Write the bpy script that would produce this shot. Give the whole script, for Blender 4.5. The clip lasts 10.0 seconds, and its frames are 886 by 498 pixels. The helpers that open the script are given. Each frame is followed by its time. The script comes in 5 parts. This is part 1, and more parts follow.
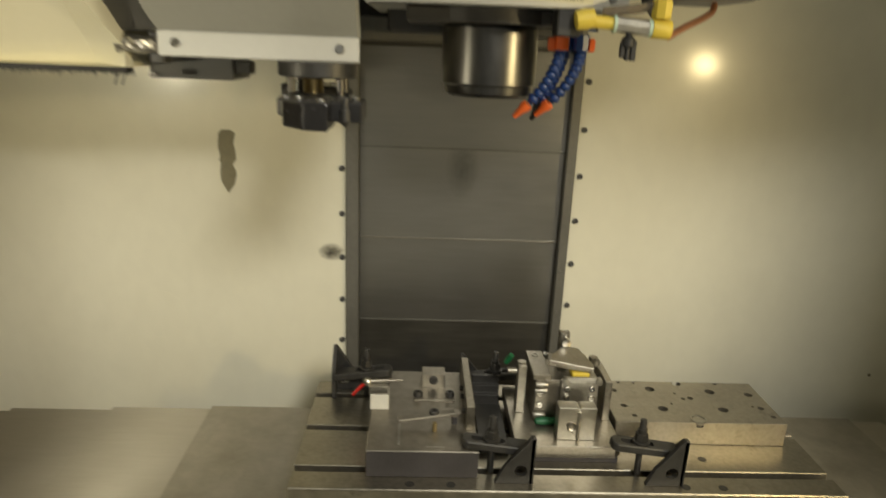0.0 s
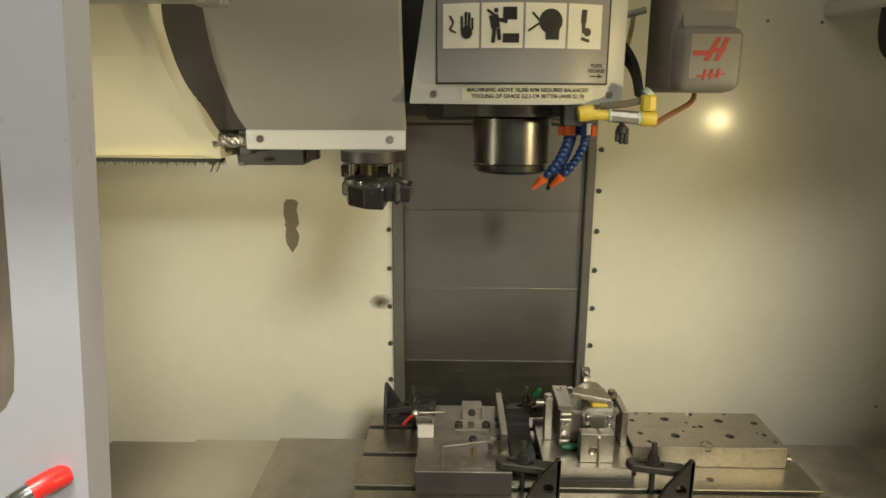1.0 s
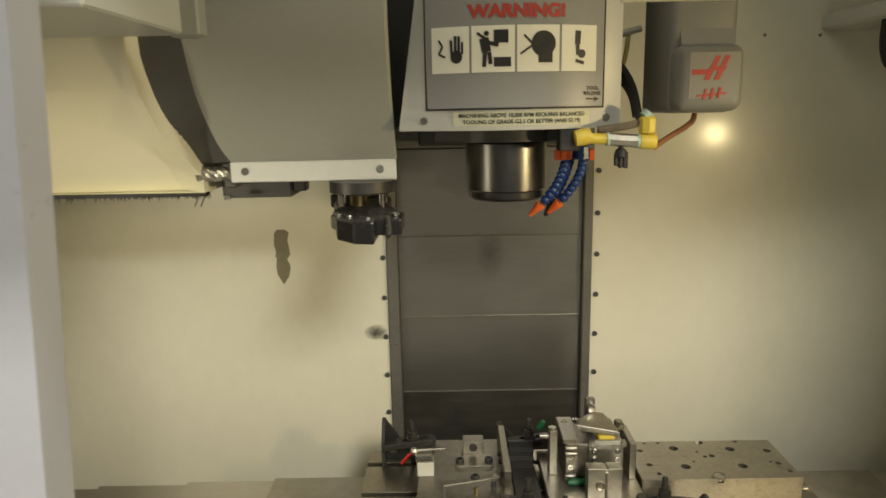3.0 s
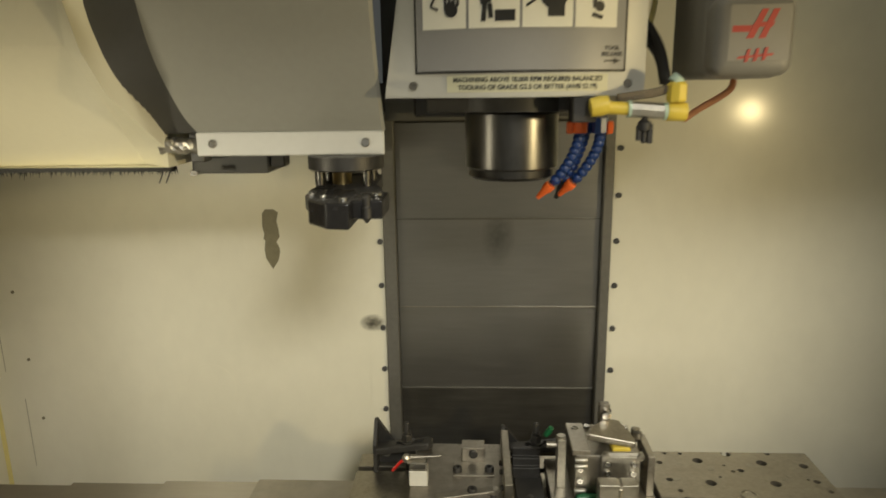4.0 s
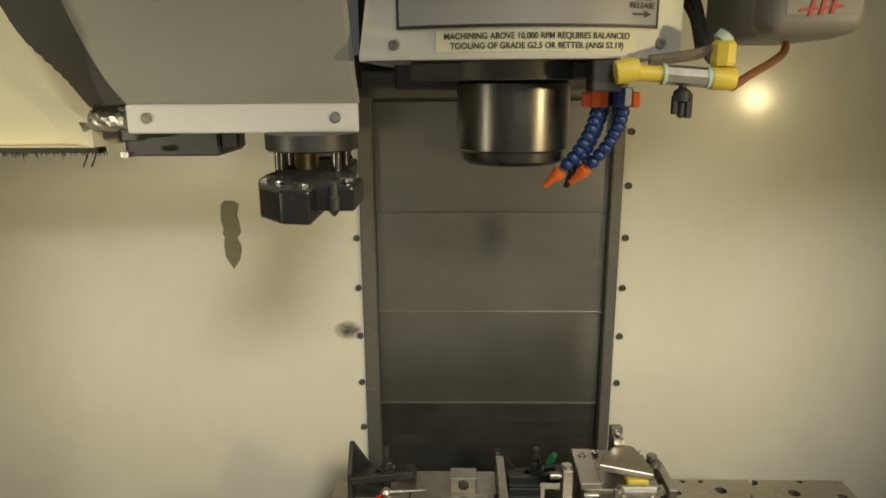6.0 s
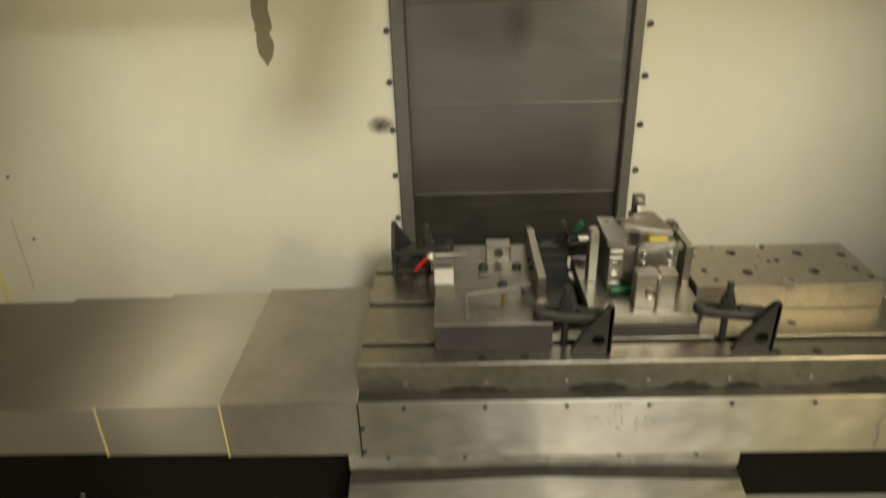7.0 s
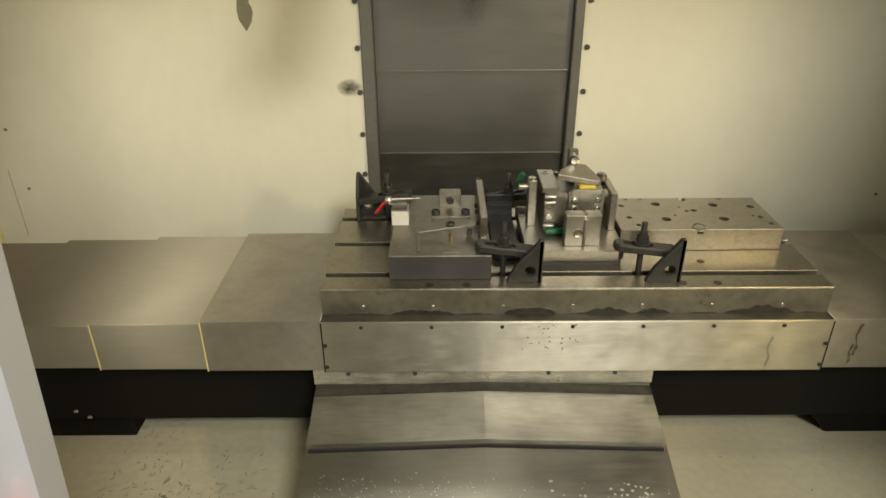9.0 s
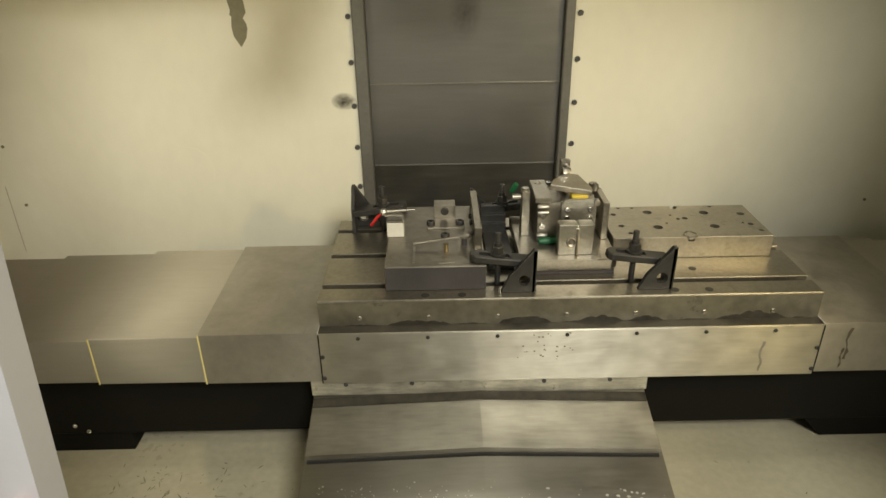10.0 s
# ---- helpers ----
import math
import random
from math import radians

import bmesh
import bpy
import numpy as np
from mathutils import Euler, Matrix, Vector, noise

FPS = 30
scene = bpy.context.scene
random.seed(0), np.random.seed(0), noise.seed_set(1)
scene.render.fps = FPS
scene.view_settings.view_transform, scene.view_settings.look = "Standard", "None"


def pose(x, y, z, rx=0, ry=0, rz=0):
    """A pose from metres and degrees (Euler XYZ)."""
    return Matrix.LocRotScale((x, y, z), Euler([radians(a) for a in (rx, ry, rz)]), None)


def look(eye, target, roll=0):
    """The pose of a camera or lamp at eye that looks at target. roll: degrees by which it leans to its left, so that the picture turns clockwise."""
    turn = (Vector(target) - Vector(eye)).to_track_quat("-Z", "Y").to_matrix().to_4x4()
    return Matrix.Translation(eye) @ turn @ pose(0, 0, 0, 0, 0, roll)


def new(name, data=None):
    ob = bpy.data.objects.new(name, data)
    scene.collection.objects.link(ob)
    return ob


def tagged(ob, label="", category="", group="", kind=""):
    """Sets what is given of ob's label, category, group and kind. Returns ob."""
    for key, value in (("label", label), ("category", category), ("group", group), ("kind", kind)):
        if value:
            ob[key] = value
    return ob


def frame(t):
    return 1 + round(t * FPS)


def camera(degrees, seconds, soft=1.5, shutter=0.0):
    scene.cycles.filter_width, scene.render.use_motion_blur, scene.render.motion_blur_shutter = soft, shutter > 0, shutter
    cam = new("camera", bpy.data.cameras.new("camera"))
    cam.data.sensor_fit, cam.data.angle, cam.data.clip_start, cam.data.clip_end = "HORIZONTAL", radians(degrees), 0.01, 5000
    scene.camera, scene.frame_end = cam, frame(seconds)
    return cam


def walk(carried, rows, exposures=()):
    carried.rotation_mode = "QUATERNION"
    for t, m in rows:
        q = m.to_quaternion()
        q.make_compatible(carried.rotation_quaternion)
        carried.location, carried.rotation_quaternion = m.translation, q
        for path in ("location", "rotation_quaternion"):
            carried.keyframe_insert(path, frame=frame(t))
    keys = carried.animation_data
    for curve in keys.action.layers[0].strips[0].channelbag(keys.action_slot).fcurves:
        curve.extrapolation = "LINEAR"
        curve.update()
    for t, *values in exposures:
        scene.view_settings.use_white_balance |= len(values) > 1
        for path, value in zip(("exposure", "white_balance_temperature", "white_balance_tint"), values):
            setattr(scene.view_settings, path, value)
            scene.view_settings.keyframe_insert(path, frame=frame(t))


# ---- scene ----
cam = camera(66.6, 10.0, soft=1.55, shutter=0.5)

PATH = [
    (0, (-0.085, -1.455, 1.583), (-0.005, 0.458, 1.003), 2.4),
    (0.5, (-0.125, -1.599, 1.64), (-0.108, 0.344, 1.167), 1.9),
    (1, (-0.087, -1.658, 1.654), (-0.119, 0.29, 1.201), 0.3),
    (1.5, (-0.055, -1.711, 1.652), (-0.14, 0.234, 1.197), -1.3),
    (2, (-0.072, -1.712, 1.661), (-0.158, 0.242, 1.246), -1.5),
    (2.5, (-0.085, -1.669, 1.653), (-0.132, 0.293, 1.265), -1.1),
    (2.7, (-0.097, -1.646, 1.668), (-0.122, 0.316, 1.279), -1.2),
    (3.8, (-0.015, -1.481, 1.67), (-0.08, 0.461, 1.2), -0.8),
    (4, (-0.038, -1.455, 1.648), (-0.135, 0.488, 1.184), -0.8),
    (4.5, (-0.063, -1.365, 1.614), (-0.158, 0.559, 1.075), -0.8),
    (5, (-0.084, -1.299, 1.644), (-0.065, 0.645, 1.173), -0.4),
    (5.2, (-0.062, -1.277, 1.645), (-0.051, 0.667, 1.174), 0.3),
    (6.3, (-0.052, -1.276, 1.604), (-0.113, 0.66, 1.108), -0.8),
    (6.5, (-0.082, -1.292, 1.605), (-0.134, 0.604, 0.972), -1.5),
    (6.8, (-0.099, -1.341, 1.577), (-0.162, 0.475, 0.741), -2.2),
    (7, (-0.117, -1.388, 1.519), (-0.162, 0.405, 0.633), -1.8),
    (7.2, (-0.093, -1.433, 1.494), (-0.162, 0.333, 0.559), -1.8),
    (7.5, (-0.053, -1.49, 1.492), (-0.17, 0.251, 0.515), -1.4),
    (8, (-0.03, -1.523, 1.495), (-0.166, 0.203, 0.493), -2.5),
    (8.5, (-0.049, -1.551, 1.501), (-0.093, 0.205, 0.544), -1.6),
    (9, (-0.06, -1.566, 1.513), (-0.059, 0.211, 0.595), -0.3),
    (9.5, (-0.063, -1.572, 1.523), (-0.045, 0.212, 0.618), -0.3),
    (10, (-0.058, -1.579, 1.522), (-0.045, 0.211, 0.629), -0.9),
]
walk(cam, [(t, look(eye, target, roll)) for t, eye, target, roll in PATH], [(0.0, -0.35), (2.7, -0.37), (4.5, -0.43), (5.2, -0.42), (6.5, -0.40), (7.0, -0.31), (7.6, -0.12), (10.0, -0.11)])

# ---- world, lights ----
world = bpy.data.worlds.new("world")
scene.world = world
world.use_nodes = True
world.node_tree.nodes["Background"].inputs[0].default_value = (0.75, 0.78, 0.72, 1)
world.node_tree.nodes["Background"].inputs[1].default_value = 0.10


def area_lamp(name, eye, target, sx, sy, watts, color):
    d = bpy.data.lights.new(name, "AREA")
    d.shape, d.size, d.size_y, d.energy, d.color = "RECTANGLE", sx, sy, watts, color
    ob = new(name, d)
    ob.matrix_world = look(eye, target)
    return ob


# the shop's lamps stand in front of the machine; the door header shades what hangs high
area_lamp("shop_light", (0.82, -3.1, 2.98), (-0.6, -0.1, 1.1), 0.8, 0.5, 94, (1.0, 0.965, 0.86))
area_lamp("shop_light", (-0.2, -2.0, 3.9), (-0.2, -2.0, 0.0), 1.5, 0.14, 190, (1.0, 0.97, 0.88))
# weak unseen strip added under the roof as fill for the work area
area_lamp("roof_fill", (0.0, -0.78, 2.45), (0.0, -0.70, 0.5), 0.8, 0.12, 3.5, (1.0, 0.94, 0.74))


def work_lamp(eye, target, watts, cone, color):
    d = bpy.data.lights.new("work_light", "SPOT")
    d.energy, d.color, d.spot_size, d.spot_blend, d.shadow_soft_size = watts, color, radians(cone), 1.0, 0.034
    new("work_light", d).matrix_world = look(eye, target)


work_lamp((1.0, -1.19, 1.55), (-0.6, -0.2, 1.15), 37, 106, (1.0, 0.79, 0.40))
work_lamp((-0.945, -1.0, 1.48), (-0.4, -0.15, 1.2), 15, 100, (1.0, 0.90, 0.64))


# ---- materials ----
def material(name, color, rough=0.5, metal=0.0, var=0.12, scale=6.0, fine=90.0, bump=0.05, streak=None,
             dark=None, spots=0.0, coat=0.0, spec=0.5, brushed=0.0, vary=0.0,
             coat_rough=0.05):
    m = bpy.data.materials.new(name)
    m.use_nodes = True
    nt = m.node_tree
    n, l = nt.nodes, nt.links
    b = n["Principled BSDF"]
    b.inputs["Metallic"].default_value = metal
    b.inputs["Specular IOR Level"].default_value = spec
    b.inputs["Coat Weight"].default_value = coat
    b.inputs["Coat Roughness"].default_value = coat_rough
    tc = n.new("ShaderNodeTexCoord")
    mp = n.new("ShaderNodeMapping")
    l.new(tc.outputs["Object"], mp.inputs[0])
    if streak:
        mp.inputs["Scale"].default_value = streak
    big = n.new("ShaderNodeTexNoise")
    big.inputs["Scale"].default_value = scale
    big.inputs["Detail"].default_value = 5
    l.new(tc.outputs["Object"], big.inputs["Vector"])
    fin = n.new("ShaderNodeTexNoise")
    fin.inputs["Scale"].default_value = fine
    fin.inputs["Detail"].default_value = 4
    l.new(mp.outputs[0], fin.inputs["Vector"])
    ramp = n.new("ShaderNodeValToRGB")
    c = color
    lo = dark if dark else tuple(max(0.0, v * (1 - 2.2 * var)) for v in c)
    hi = tuple(min(1.0, v * (1 + var)) for v in c)
    ramp.color_ramp.elements[0].position, ramp.color_ramp.elements[0].color = 0.2, (*lo, 1)
    ramp.color_ramp.elements[1].position, ramp.color_ramp.elements[1].color = 0.75, (*hi, 1)
    mixv = n.new("ShaderNodeMix")
    mixv.inputs[0].default_value = 0.4
    l.new(big.outputs[0], mixv.inputs[2])
    l.new(fin.outputs[0], mixv.inputs[3])
    l.new(mixv.outputs[0], ramp.inputs[0])
    out = ramp.outputs[0]
    if spots:
        vor = n.new("ShaderNodeTexNoise")
        vor.inputs["Scale"].default_value = 46
        vor.inputs["Detail"].default_value = 8
        vor.inputs["Roughness"].default_value = 0.7
        vm = n.new("ShaderNodeMapping")
        vm.inputs["Scale"].default_value = (1.0, 0.35, 1.0)
        vm.inputs["Rotation"].default_value = (0, 0, 0.5)
        l.new(tc.outputs["Object"], vm.inputs[0])
        l.new(vm.outputs[0], vor.inputs["Vector"])
        clus = n.new("ShaderNodeMapRange")
        clus.inputs[1].default_value, clus.inputs[2].default_value = 0.47, 0.62
        l.new(big.outputs[0], clus.inputs[0])
        sr = n.new("ShaderNodeValToRGB")
        sr.color_ramp.elements[0].position, sr.color_ramp.elements[1].position = 0.56, 0.64
        l.new(vor.outputs[0], sr.inputs[0])
        mm = n.new("ShaderNodeMath")
        mm.operation = "MULTIPLY"
        mm.inputs[1].default_value = spots
        m2 = n.new("ShaderNodeMath")
        m2.operation = "MULTIPLY"
        l.new(sr.outputs[0], m2.inputs[0])
        l.new(clus.outputs[0], m2.inputs[1])
        l.new(m2.outputs[0], mm.inputs[0])
        mx = n.new("ShaderNodeMix")
        mx.data_type = "RGBA"
        l.new(mm.outputs[0], mx.inputs[0])
        l.new(out, mx.inputs[6])
        mx.inputs[7].default_value = (0.03, 0.025, 0.015, 1)
        out = mx.outputs[2]
    if vary:
        oi = n.new("ShaderNodeObjectInfo")
        vr = n.new("ShaderNodeMapRange")
        vr.inputs[3].default_value, vr.inputs[4].default_value = 1 - vary, 1 + vary
        l.new(oi.outputs["Random"], vr.inputs[0])
        hs = n.new("ShaderNodeHueSaturation")
        l.new(vr.outputs[0], hs.inputs["Value"])
        l.new(out, hs.inputs["Color"])
        out = hs.outputs[0]
    l.new(out, b.inputs["Base Color"])
    if brushed:
        tg = n.new("ShaderNodeCombineXYZ")
        tg.inputs[0].default_value = 1.0
        l.new(tg.outputs[0], b.inputs["Tangent"])
        b.inputs["Anisotropic"].default_value = brushed
        b.inputs["Anisotropic Rotation"].default_value = 0.25
    rr = n.new("ShaderNodeMapRange")
    rr.inputs[1].default_value, rr.inputs[2].default_value = 0.3, 0.7
    rr.inputs[3].default_value, rr.inputs[4].default_value = max(0.02, rough * 0.85), min(1, rough * 1.18)
    l.new(mixv.outputs[0], rr.inputs[0])
    l.new(rr.outputs[0], b.inputs["Roughness"])
    if bump:
        bp = n.new("ShaderNodeBump")
        bp.inputs["Strength"].default_value = bump
        bp.inputs["Distance"].default_value = 0.002
        l.new(fin.outputs[0], bp.inputs["Height"])
        l.new(bp.outputs[0], b.inputs["Normal"])
    return m


M_WALL = material("cream_paint", (0.71, 0.685, 0.555), 0.32, var=0.04, scale=2.2, fine=21, streak=(1.3, 1, 0.9), bump=0.03, spec=0.4, coat=0.38, coat_rough=0.14)
M_CREAM = material("cream_cover_paint", (0.80, 0.76, 0.58), 0.4, var=0.02, scale=3, bump=0.02)
M_SUMP = material("worn_cream_paint", (0.48, 0.445, 0.32), 0.30, var=0.13, scale=4, fine=60)
M_COVER = material("brushed_stainless", (0.57, 0.545, 0.49), 0.46, 0.97, var=0.05, scale=7, fine=40, streak=(0.4, 3, 3), bump=0.012, vary=0.10, dark=(0.46, 0.435, 0.385), brushed=0.93)
M_COVERF = material("dull_film_stainless", (0.49, 0.465, 0.41), 0.46, 0.95, var=0.10, scale=14, fine=60, bump=0.015, dark=(0.33, 0.31, 0.27), brushed=0.9, spots=0.12)
M_APRON = material("brushed_stainless_apron", (0.51, 0.485, 0.41), 0.40, 0.97, var=0.09, scale=22, fine=110, streak=(0.25, 1, 2), bump=0.012, brushed=0.92)
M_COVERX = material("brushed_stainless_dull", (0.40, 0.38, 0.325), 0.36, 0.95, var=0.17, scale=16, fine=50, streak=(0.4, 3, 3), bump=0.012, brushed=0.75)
M_COVERD = material("dark_stainless", (0.235, 0.222, 0.19), 0.32, 0.93, var=0.1, scale=9, fine=50, streak=(0.4, 3, 3), bump=0.01, brushed=0.7)
M_ZCOVER = material("dark_brushed_steel", (0.265, 0.257, 0.234), 0.34, 0.85, var=0.07, scale=4, fine=40, streak=(0.3, 1, 3), bump=0.01, vary=0.10)
# low column panels: the dark table mirrored in them is put into the colour
M_ZMIRROR = material("steel_with_dark_reflection", (0.15, 0.143, 0.123), 0.36, 0.8, var=0.2, scale=6, fine=40, streak=(0.3, 1, 3), bump=0.01)
M_ZFRAME = material("grey_frame_steel", (0.17, 0.165, 0.145), 0.5, 0.5, var=0.15, bump=0.03)
M_TABLE = material("machined_iron", (0.32, 0.295, 0.24), 0.33, 0.9, var=0.22, scale=9, fine=120, bump=0.05, spots=0.25)
M_TABLEF = material("stained_iron_face", (0.30, 0.28, 0.22), 0.42, 0.85, var=0.25, scale=12, fine=60, bump=0.06, spots=0.5)
M_ALU = material("machined_aluminium", (0.34, 0.315, 0.265), 0.34, 0.85, var=0.2, scale=10, fine=140, bump=0.04, spots=0.25)
M_DULL = material("dull_fixture_steel", (0.31, 0.285, 0.24), 0.36, 0.85, var=0.22, scale=11, fine=70, bump=0.03, spots=0.35)
# oil on the ledge and table front, and painted shade on the saddle
M_OILSHADE = material("oily_ledge_and_shade", (0.05, 0.045, 0.035), 0.4, 0.2, var=0.4, scale=25, bump=0.05)
M_ALUB = material("bright_aluminium", (0.44, 0.42, 0.365), 0.38, 0.95, var=0.2, scale=18, fine=120, bump=0.05, spots=0.15)
M_STEELD = material("sawn_steel", (0.066, 0.061, 0.062), 0.55, 0.3, var=0.2, scale=12, streak=(8, 1, 1), bump=0.08)
M_BLACK = material("black_oxide", (0.055, 0.053, 0.049), 0.45, 0.5, var=0.2, scale=20, bump=0.08)
M_WET = material("oily_black_steel", (0.030, 0.029, 0.029), 0.24, 0.4, var=0.25, scale=18, bump=0.12)
M_CAST = material("black_casting_paint", (0.009, 0.008, 0.006), 0.7, var=0.15, bump=0.06, spec=0.12)
M_GREY = material("machine_grey_paint", (0.33, 0.33, 0.295), 0.38, var=0.04, scale=3, bump=0.03)
M_DGREY = material("dark_grey_paint", (0.075, 0.074, 0.071), 0.5, var=0.08, bump=0.03)
M_LGREY = material("light_grey_paint", (0.52, 0.52, 0.48), 0.4, var=0.03, bump=0.02)
M_PANEL = material("head_panel_grey", (0.27, 0.27, 0.27), 0.35, var=0.03, scale=4, bump=0.02)
M_DOOR = material("door_grey_paint", (0.35, 0.35, 0.365), 0.3, var=0.03, scale=4, bump=0.02)
M_MOTOR = material("motor_grey_paint", (0.18, 0.175, 0.16), 0.5, var=0.06, scale=6, bump=0.03)
M_MOTORP = material("motor_panel_grey", (0.23, 0.222, 0.20), 0.5, var=0.04, bump=0.0)
M_WHITE = material("white_plate", (0.62, 0.62, 0.58), 0.45, var=0.03, bump=0.0)
M_SPIN = material("spindle_steel", (0.105, 0.102, 0.096), 0.30, 0.95, var=0.22, scale=22, fine=30, streak=(3, 3, 0.4), bump=0.02)
M_CHROME = material("chrome", (0.6, 0.59, 0.56), 0.2, 1.0, var=0.05, bump=0.0)
M_BLUE = material("blue_plastic", (0.006, 0.030, 0.13), 0.35, var=0.1, bump=0.0)
M_ORANGE = material("orange_plastic", (0.75, 0.13, 0.02), 0.35, var=0.06, bump=0.0)
M_YELLOW = material("yellow_plastic", (0.62, 0.48, 0.06), 0.45, var=0.08, bump=0.0)
M_YLINE = material("yellow_wiper", (0.66, 0.58, 0.24), 0.6, var=0.08, bump=0.0)
M_RED = material("red_plastic", (0.65, 0.02, 0.015), 0.3, var=0.05, bump=0.0)
M_GREEN = material("green_plastic", (0.01, 0.11, 0.04), 0.4, var=0.1, bump=0.0)
M_TAPE = material("pale_green_tape", (0.42, 0.55, 0.46), 0.5, var=0.08, bump=0.0)
M_COPPER = material("copper", (0.86, 0.42, 0.24), 0.3, 0.9, var=0.1, bump=0.02)
M_RUBBER = material("black_rubber", (0.015, 0.015, 0.015), 0.6, var=0.1, bump=0.02)
M_PRINTW = material("white_label", (0.80, 0.79, 0.70), 0.5, var=0.02, bump=0.0)
M_PRINTK = material("black_print", (0.02, 0.02, 0.02), 0.5, var=0.05, bump=0.0)
M_PRINTR = material("red_print", (0.40, 0.05, 0.035), 0.5, var=0.05, bump=0.0)
M_PRINTY = material("pale_yellow_label", (0.54, 0.53, 0.38), 0.5, var=0.05, bump=0.0)
M_STAIN = material("dried_coolant_stain", (0.20, 0.18, 0.11), 0.5, var=0.15, scale=40, bump=0.0)
M_CONC = material("shop_concrete", (0.30, 0.29, 0.27), 0.7, var=0.15, scale=2)
M_SHOPW = material("shop_wall_paint", (0.55, 0.55, 0.52), 0.7, var=0.05, scale=1)
M_BRASS = material("brass", (0.32, 0.25, 0.12), 0.35, 0.9, var=0.1, bump=0.0)
M_RING = material("faint_wall_ring", (0.685, 0.66, 0.53), 0.32, var=0.02, bump=0.0, spec=0.4)
M_HAZE = material("hazy_polycarbonate_side", (0.20, 0.165, 0.135), 0.25, var=0.18, scale=3, bump=0.02)
M_DROP = material("dried_drop_pale", (0.40, 0.385, 0.33), 0.5, var=0.1, bump=0.0)
M_RUST = material("rusty_drip", (0.085, 0.065, 0.038), 0.6, var=0.25, scale=60, bump=0.05)
M_DUSTY = material("dull_film", (0.36, 0.34, 0.285), 0.45, 0.7, var=0.2, scale=18, fine=60, bump=0.0)


def soft_stain(name, color, radius, strength=0.6):
    """A dark patch that fades out from its middle, unevenly."""
    m = bpy.data.materials.new(name)
    m.use_nodes = True
    n, l = m.node_tree.nodes, m.node_tree.links
    b = n["Principled BSDF"]
    b.inputs["Base Color"].default_value = (*color, 1)
    b.inputs["Roughness"].default_value = 0.6
    tc = n.new("ShaderNodeTexCoord")
    ln = n.new("ShaderNodeVectorMath")
    ln.operation = "LENGTH"
    l.new(tc.outputs["Object"], ln.inputs[0])
    mr = n.new("ShaderNodeMapRange")
    mr.inputs[1].default_value, mr.inputs[2].default_value = 0.0, radius
    mr.inputs[3].default_value, mr.inputs[4].default_value = strength, 0.0
    l.new(ln.outputs["Value"], mr.inputs[0])
    nz = n.new("ShaderNodeTexNoise")
    nz.inputs["Scale"].default_value = 90
    l.new(tc.outputs["Object"], nz.inputs["Vector"])
    mu = n.new("ShaderNodeMath")
    mu.operation = "MULTIPLY"
    l.new(mr.outputs[0], mu.inputs[0])
    l.new(nz.outputs[0], mu.inputs[1])
    m3 = n.new("ShaderNodeMath")
    m3.operation = "MULTIPLY"
    m3.inputs[1].default_value = 1.7
    m3.use_clamp = True
    l.new(mu.outputs[0], m3.inputs[0])
    l.new(m3.outputs[0], b.inputs["Alpha"])
    return m


M_SMUDGE = soft_stain("grease_film", (0.07, 0.062, 0.045), 0.031)
M_DRIP = soft_stain("grease_film_wide", (0.04, 0.04, 0.035), 0.07, 0.17)


# ---- mesh helpers ----
def finish(bm, name, mat, parent=None, smooth=False):
    me = bpy.data.meshes.new(name)
    bmesh.ops.recalc_face_normals(bm, faces=bm.faces[:])
    bm.to_mesh(me)
    bm.free()
    if smooth:
        for p in me.polygons:
            p.use_smooth = True
        me.set_sharp_from_angle(angle=radians(35))
    me.materials.append(mat)
    ob = new(name, me)
    if parent:
        ob.parent = parent
    return ob


def part(name, bm, mat, parent, label="", smooth=False):
    ob = finish(bm, name, mat, parent, smooth)
    return tagged(ob, label) if label else ob


def thing(name, label, category, at=(0, 0, 0), rz=0, group="", kind=""):
    e = new(name)
    e.matrix_world = pose(*at, 0, 0, rz)
    return tagged(e, label, category, group, kind)


def setting(name, bm, mat, label="", category="", smooth=False):
    return tagged(finish(bm, name, mat, None, smooth), label, category, "", "structure")


def box(x0, x1, y0, y1, z0, z1, bev=0.0, bm=None, seg=1):
    b = bm or bmesh.new()
    t = bmesh.new()
    bmesh.ops.create_cube(t, size=1)
    bmesh.ops.transform(t, matrix=Matrix.LocRotScale(((x0 + x1) / 2, (y0 + y1) / 2, (z0 + z1) / 2), None, (abs(x1 - x0), abs(y1 - y0), abs(z1 - z0))), verts=t.verts)
    if bev:
        bmesh.ops.bevel(t, geom=t.edges[:], offset=bev, segments=seg, affect="EDGES", profile=0.5)
    return merge(b, t)


def merge(b, t, m=None):
    if m is not None:
        bmesh.ops.transform(t, matrix=m, verts=t.verts)
    me = bpy.data.meshes.new("tmp")
    t.to_mesh(me)
    t.free()
    b.from_mesh(me)
    bpy.data.meshes.remove(me)
    return b


def cyl(p, q, r0, r1=None, seg=24, bm=None, bev=0.0):
    b = bm or bmesh.new()
    t = bmesh.new()
    p, q = Vector(p), Vector(q)
    bmesh.ops.create_cone(t, cap_ends=True, segments=seg, radius1=r0, radius2=r0 if r1 is None else r1, depth=(q - p).length)
    if bev:
        bmesh.ops.bevel(t, geom=[e for e in t.edges if len(e.link_faces) == 2 and any(len(f.verts) > 4 for f in e.link_faces)], offset=bev, segments=2, affect="EDGES", profile=0.5)
    turn = (q - p).to_track_quat("Z", "Y").to_matrix().to_4x4()
    return merge(b, t, Matrix.Translation((p + q) / 2) @ turn)


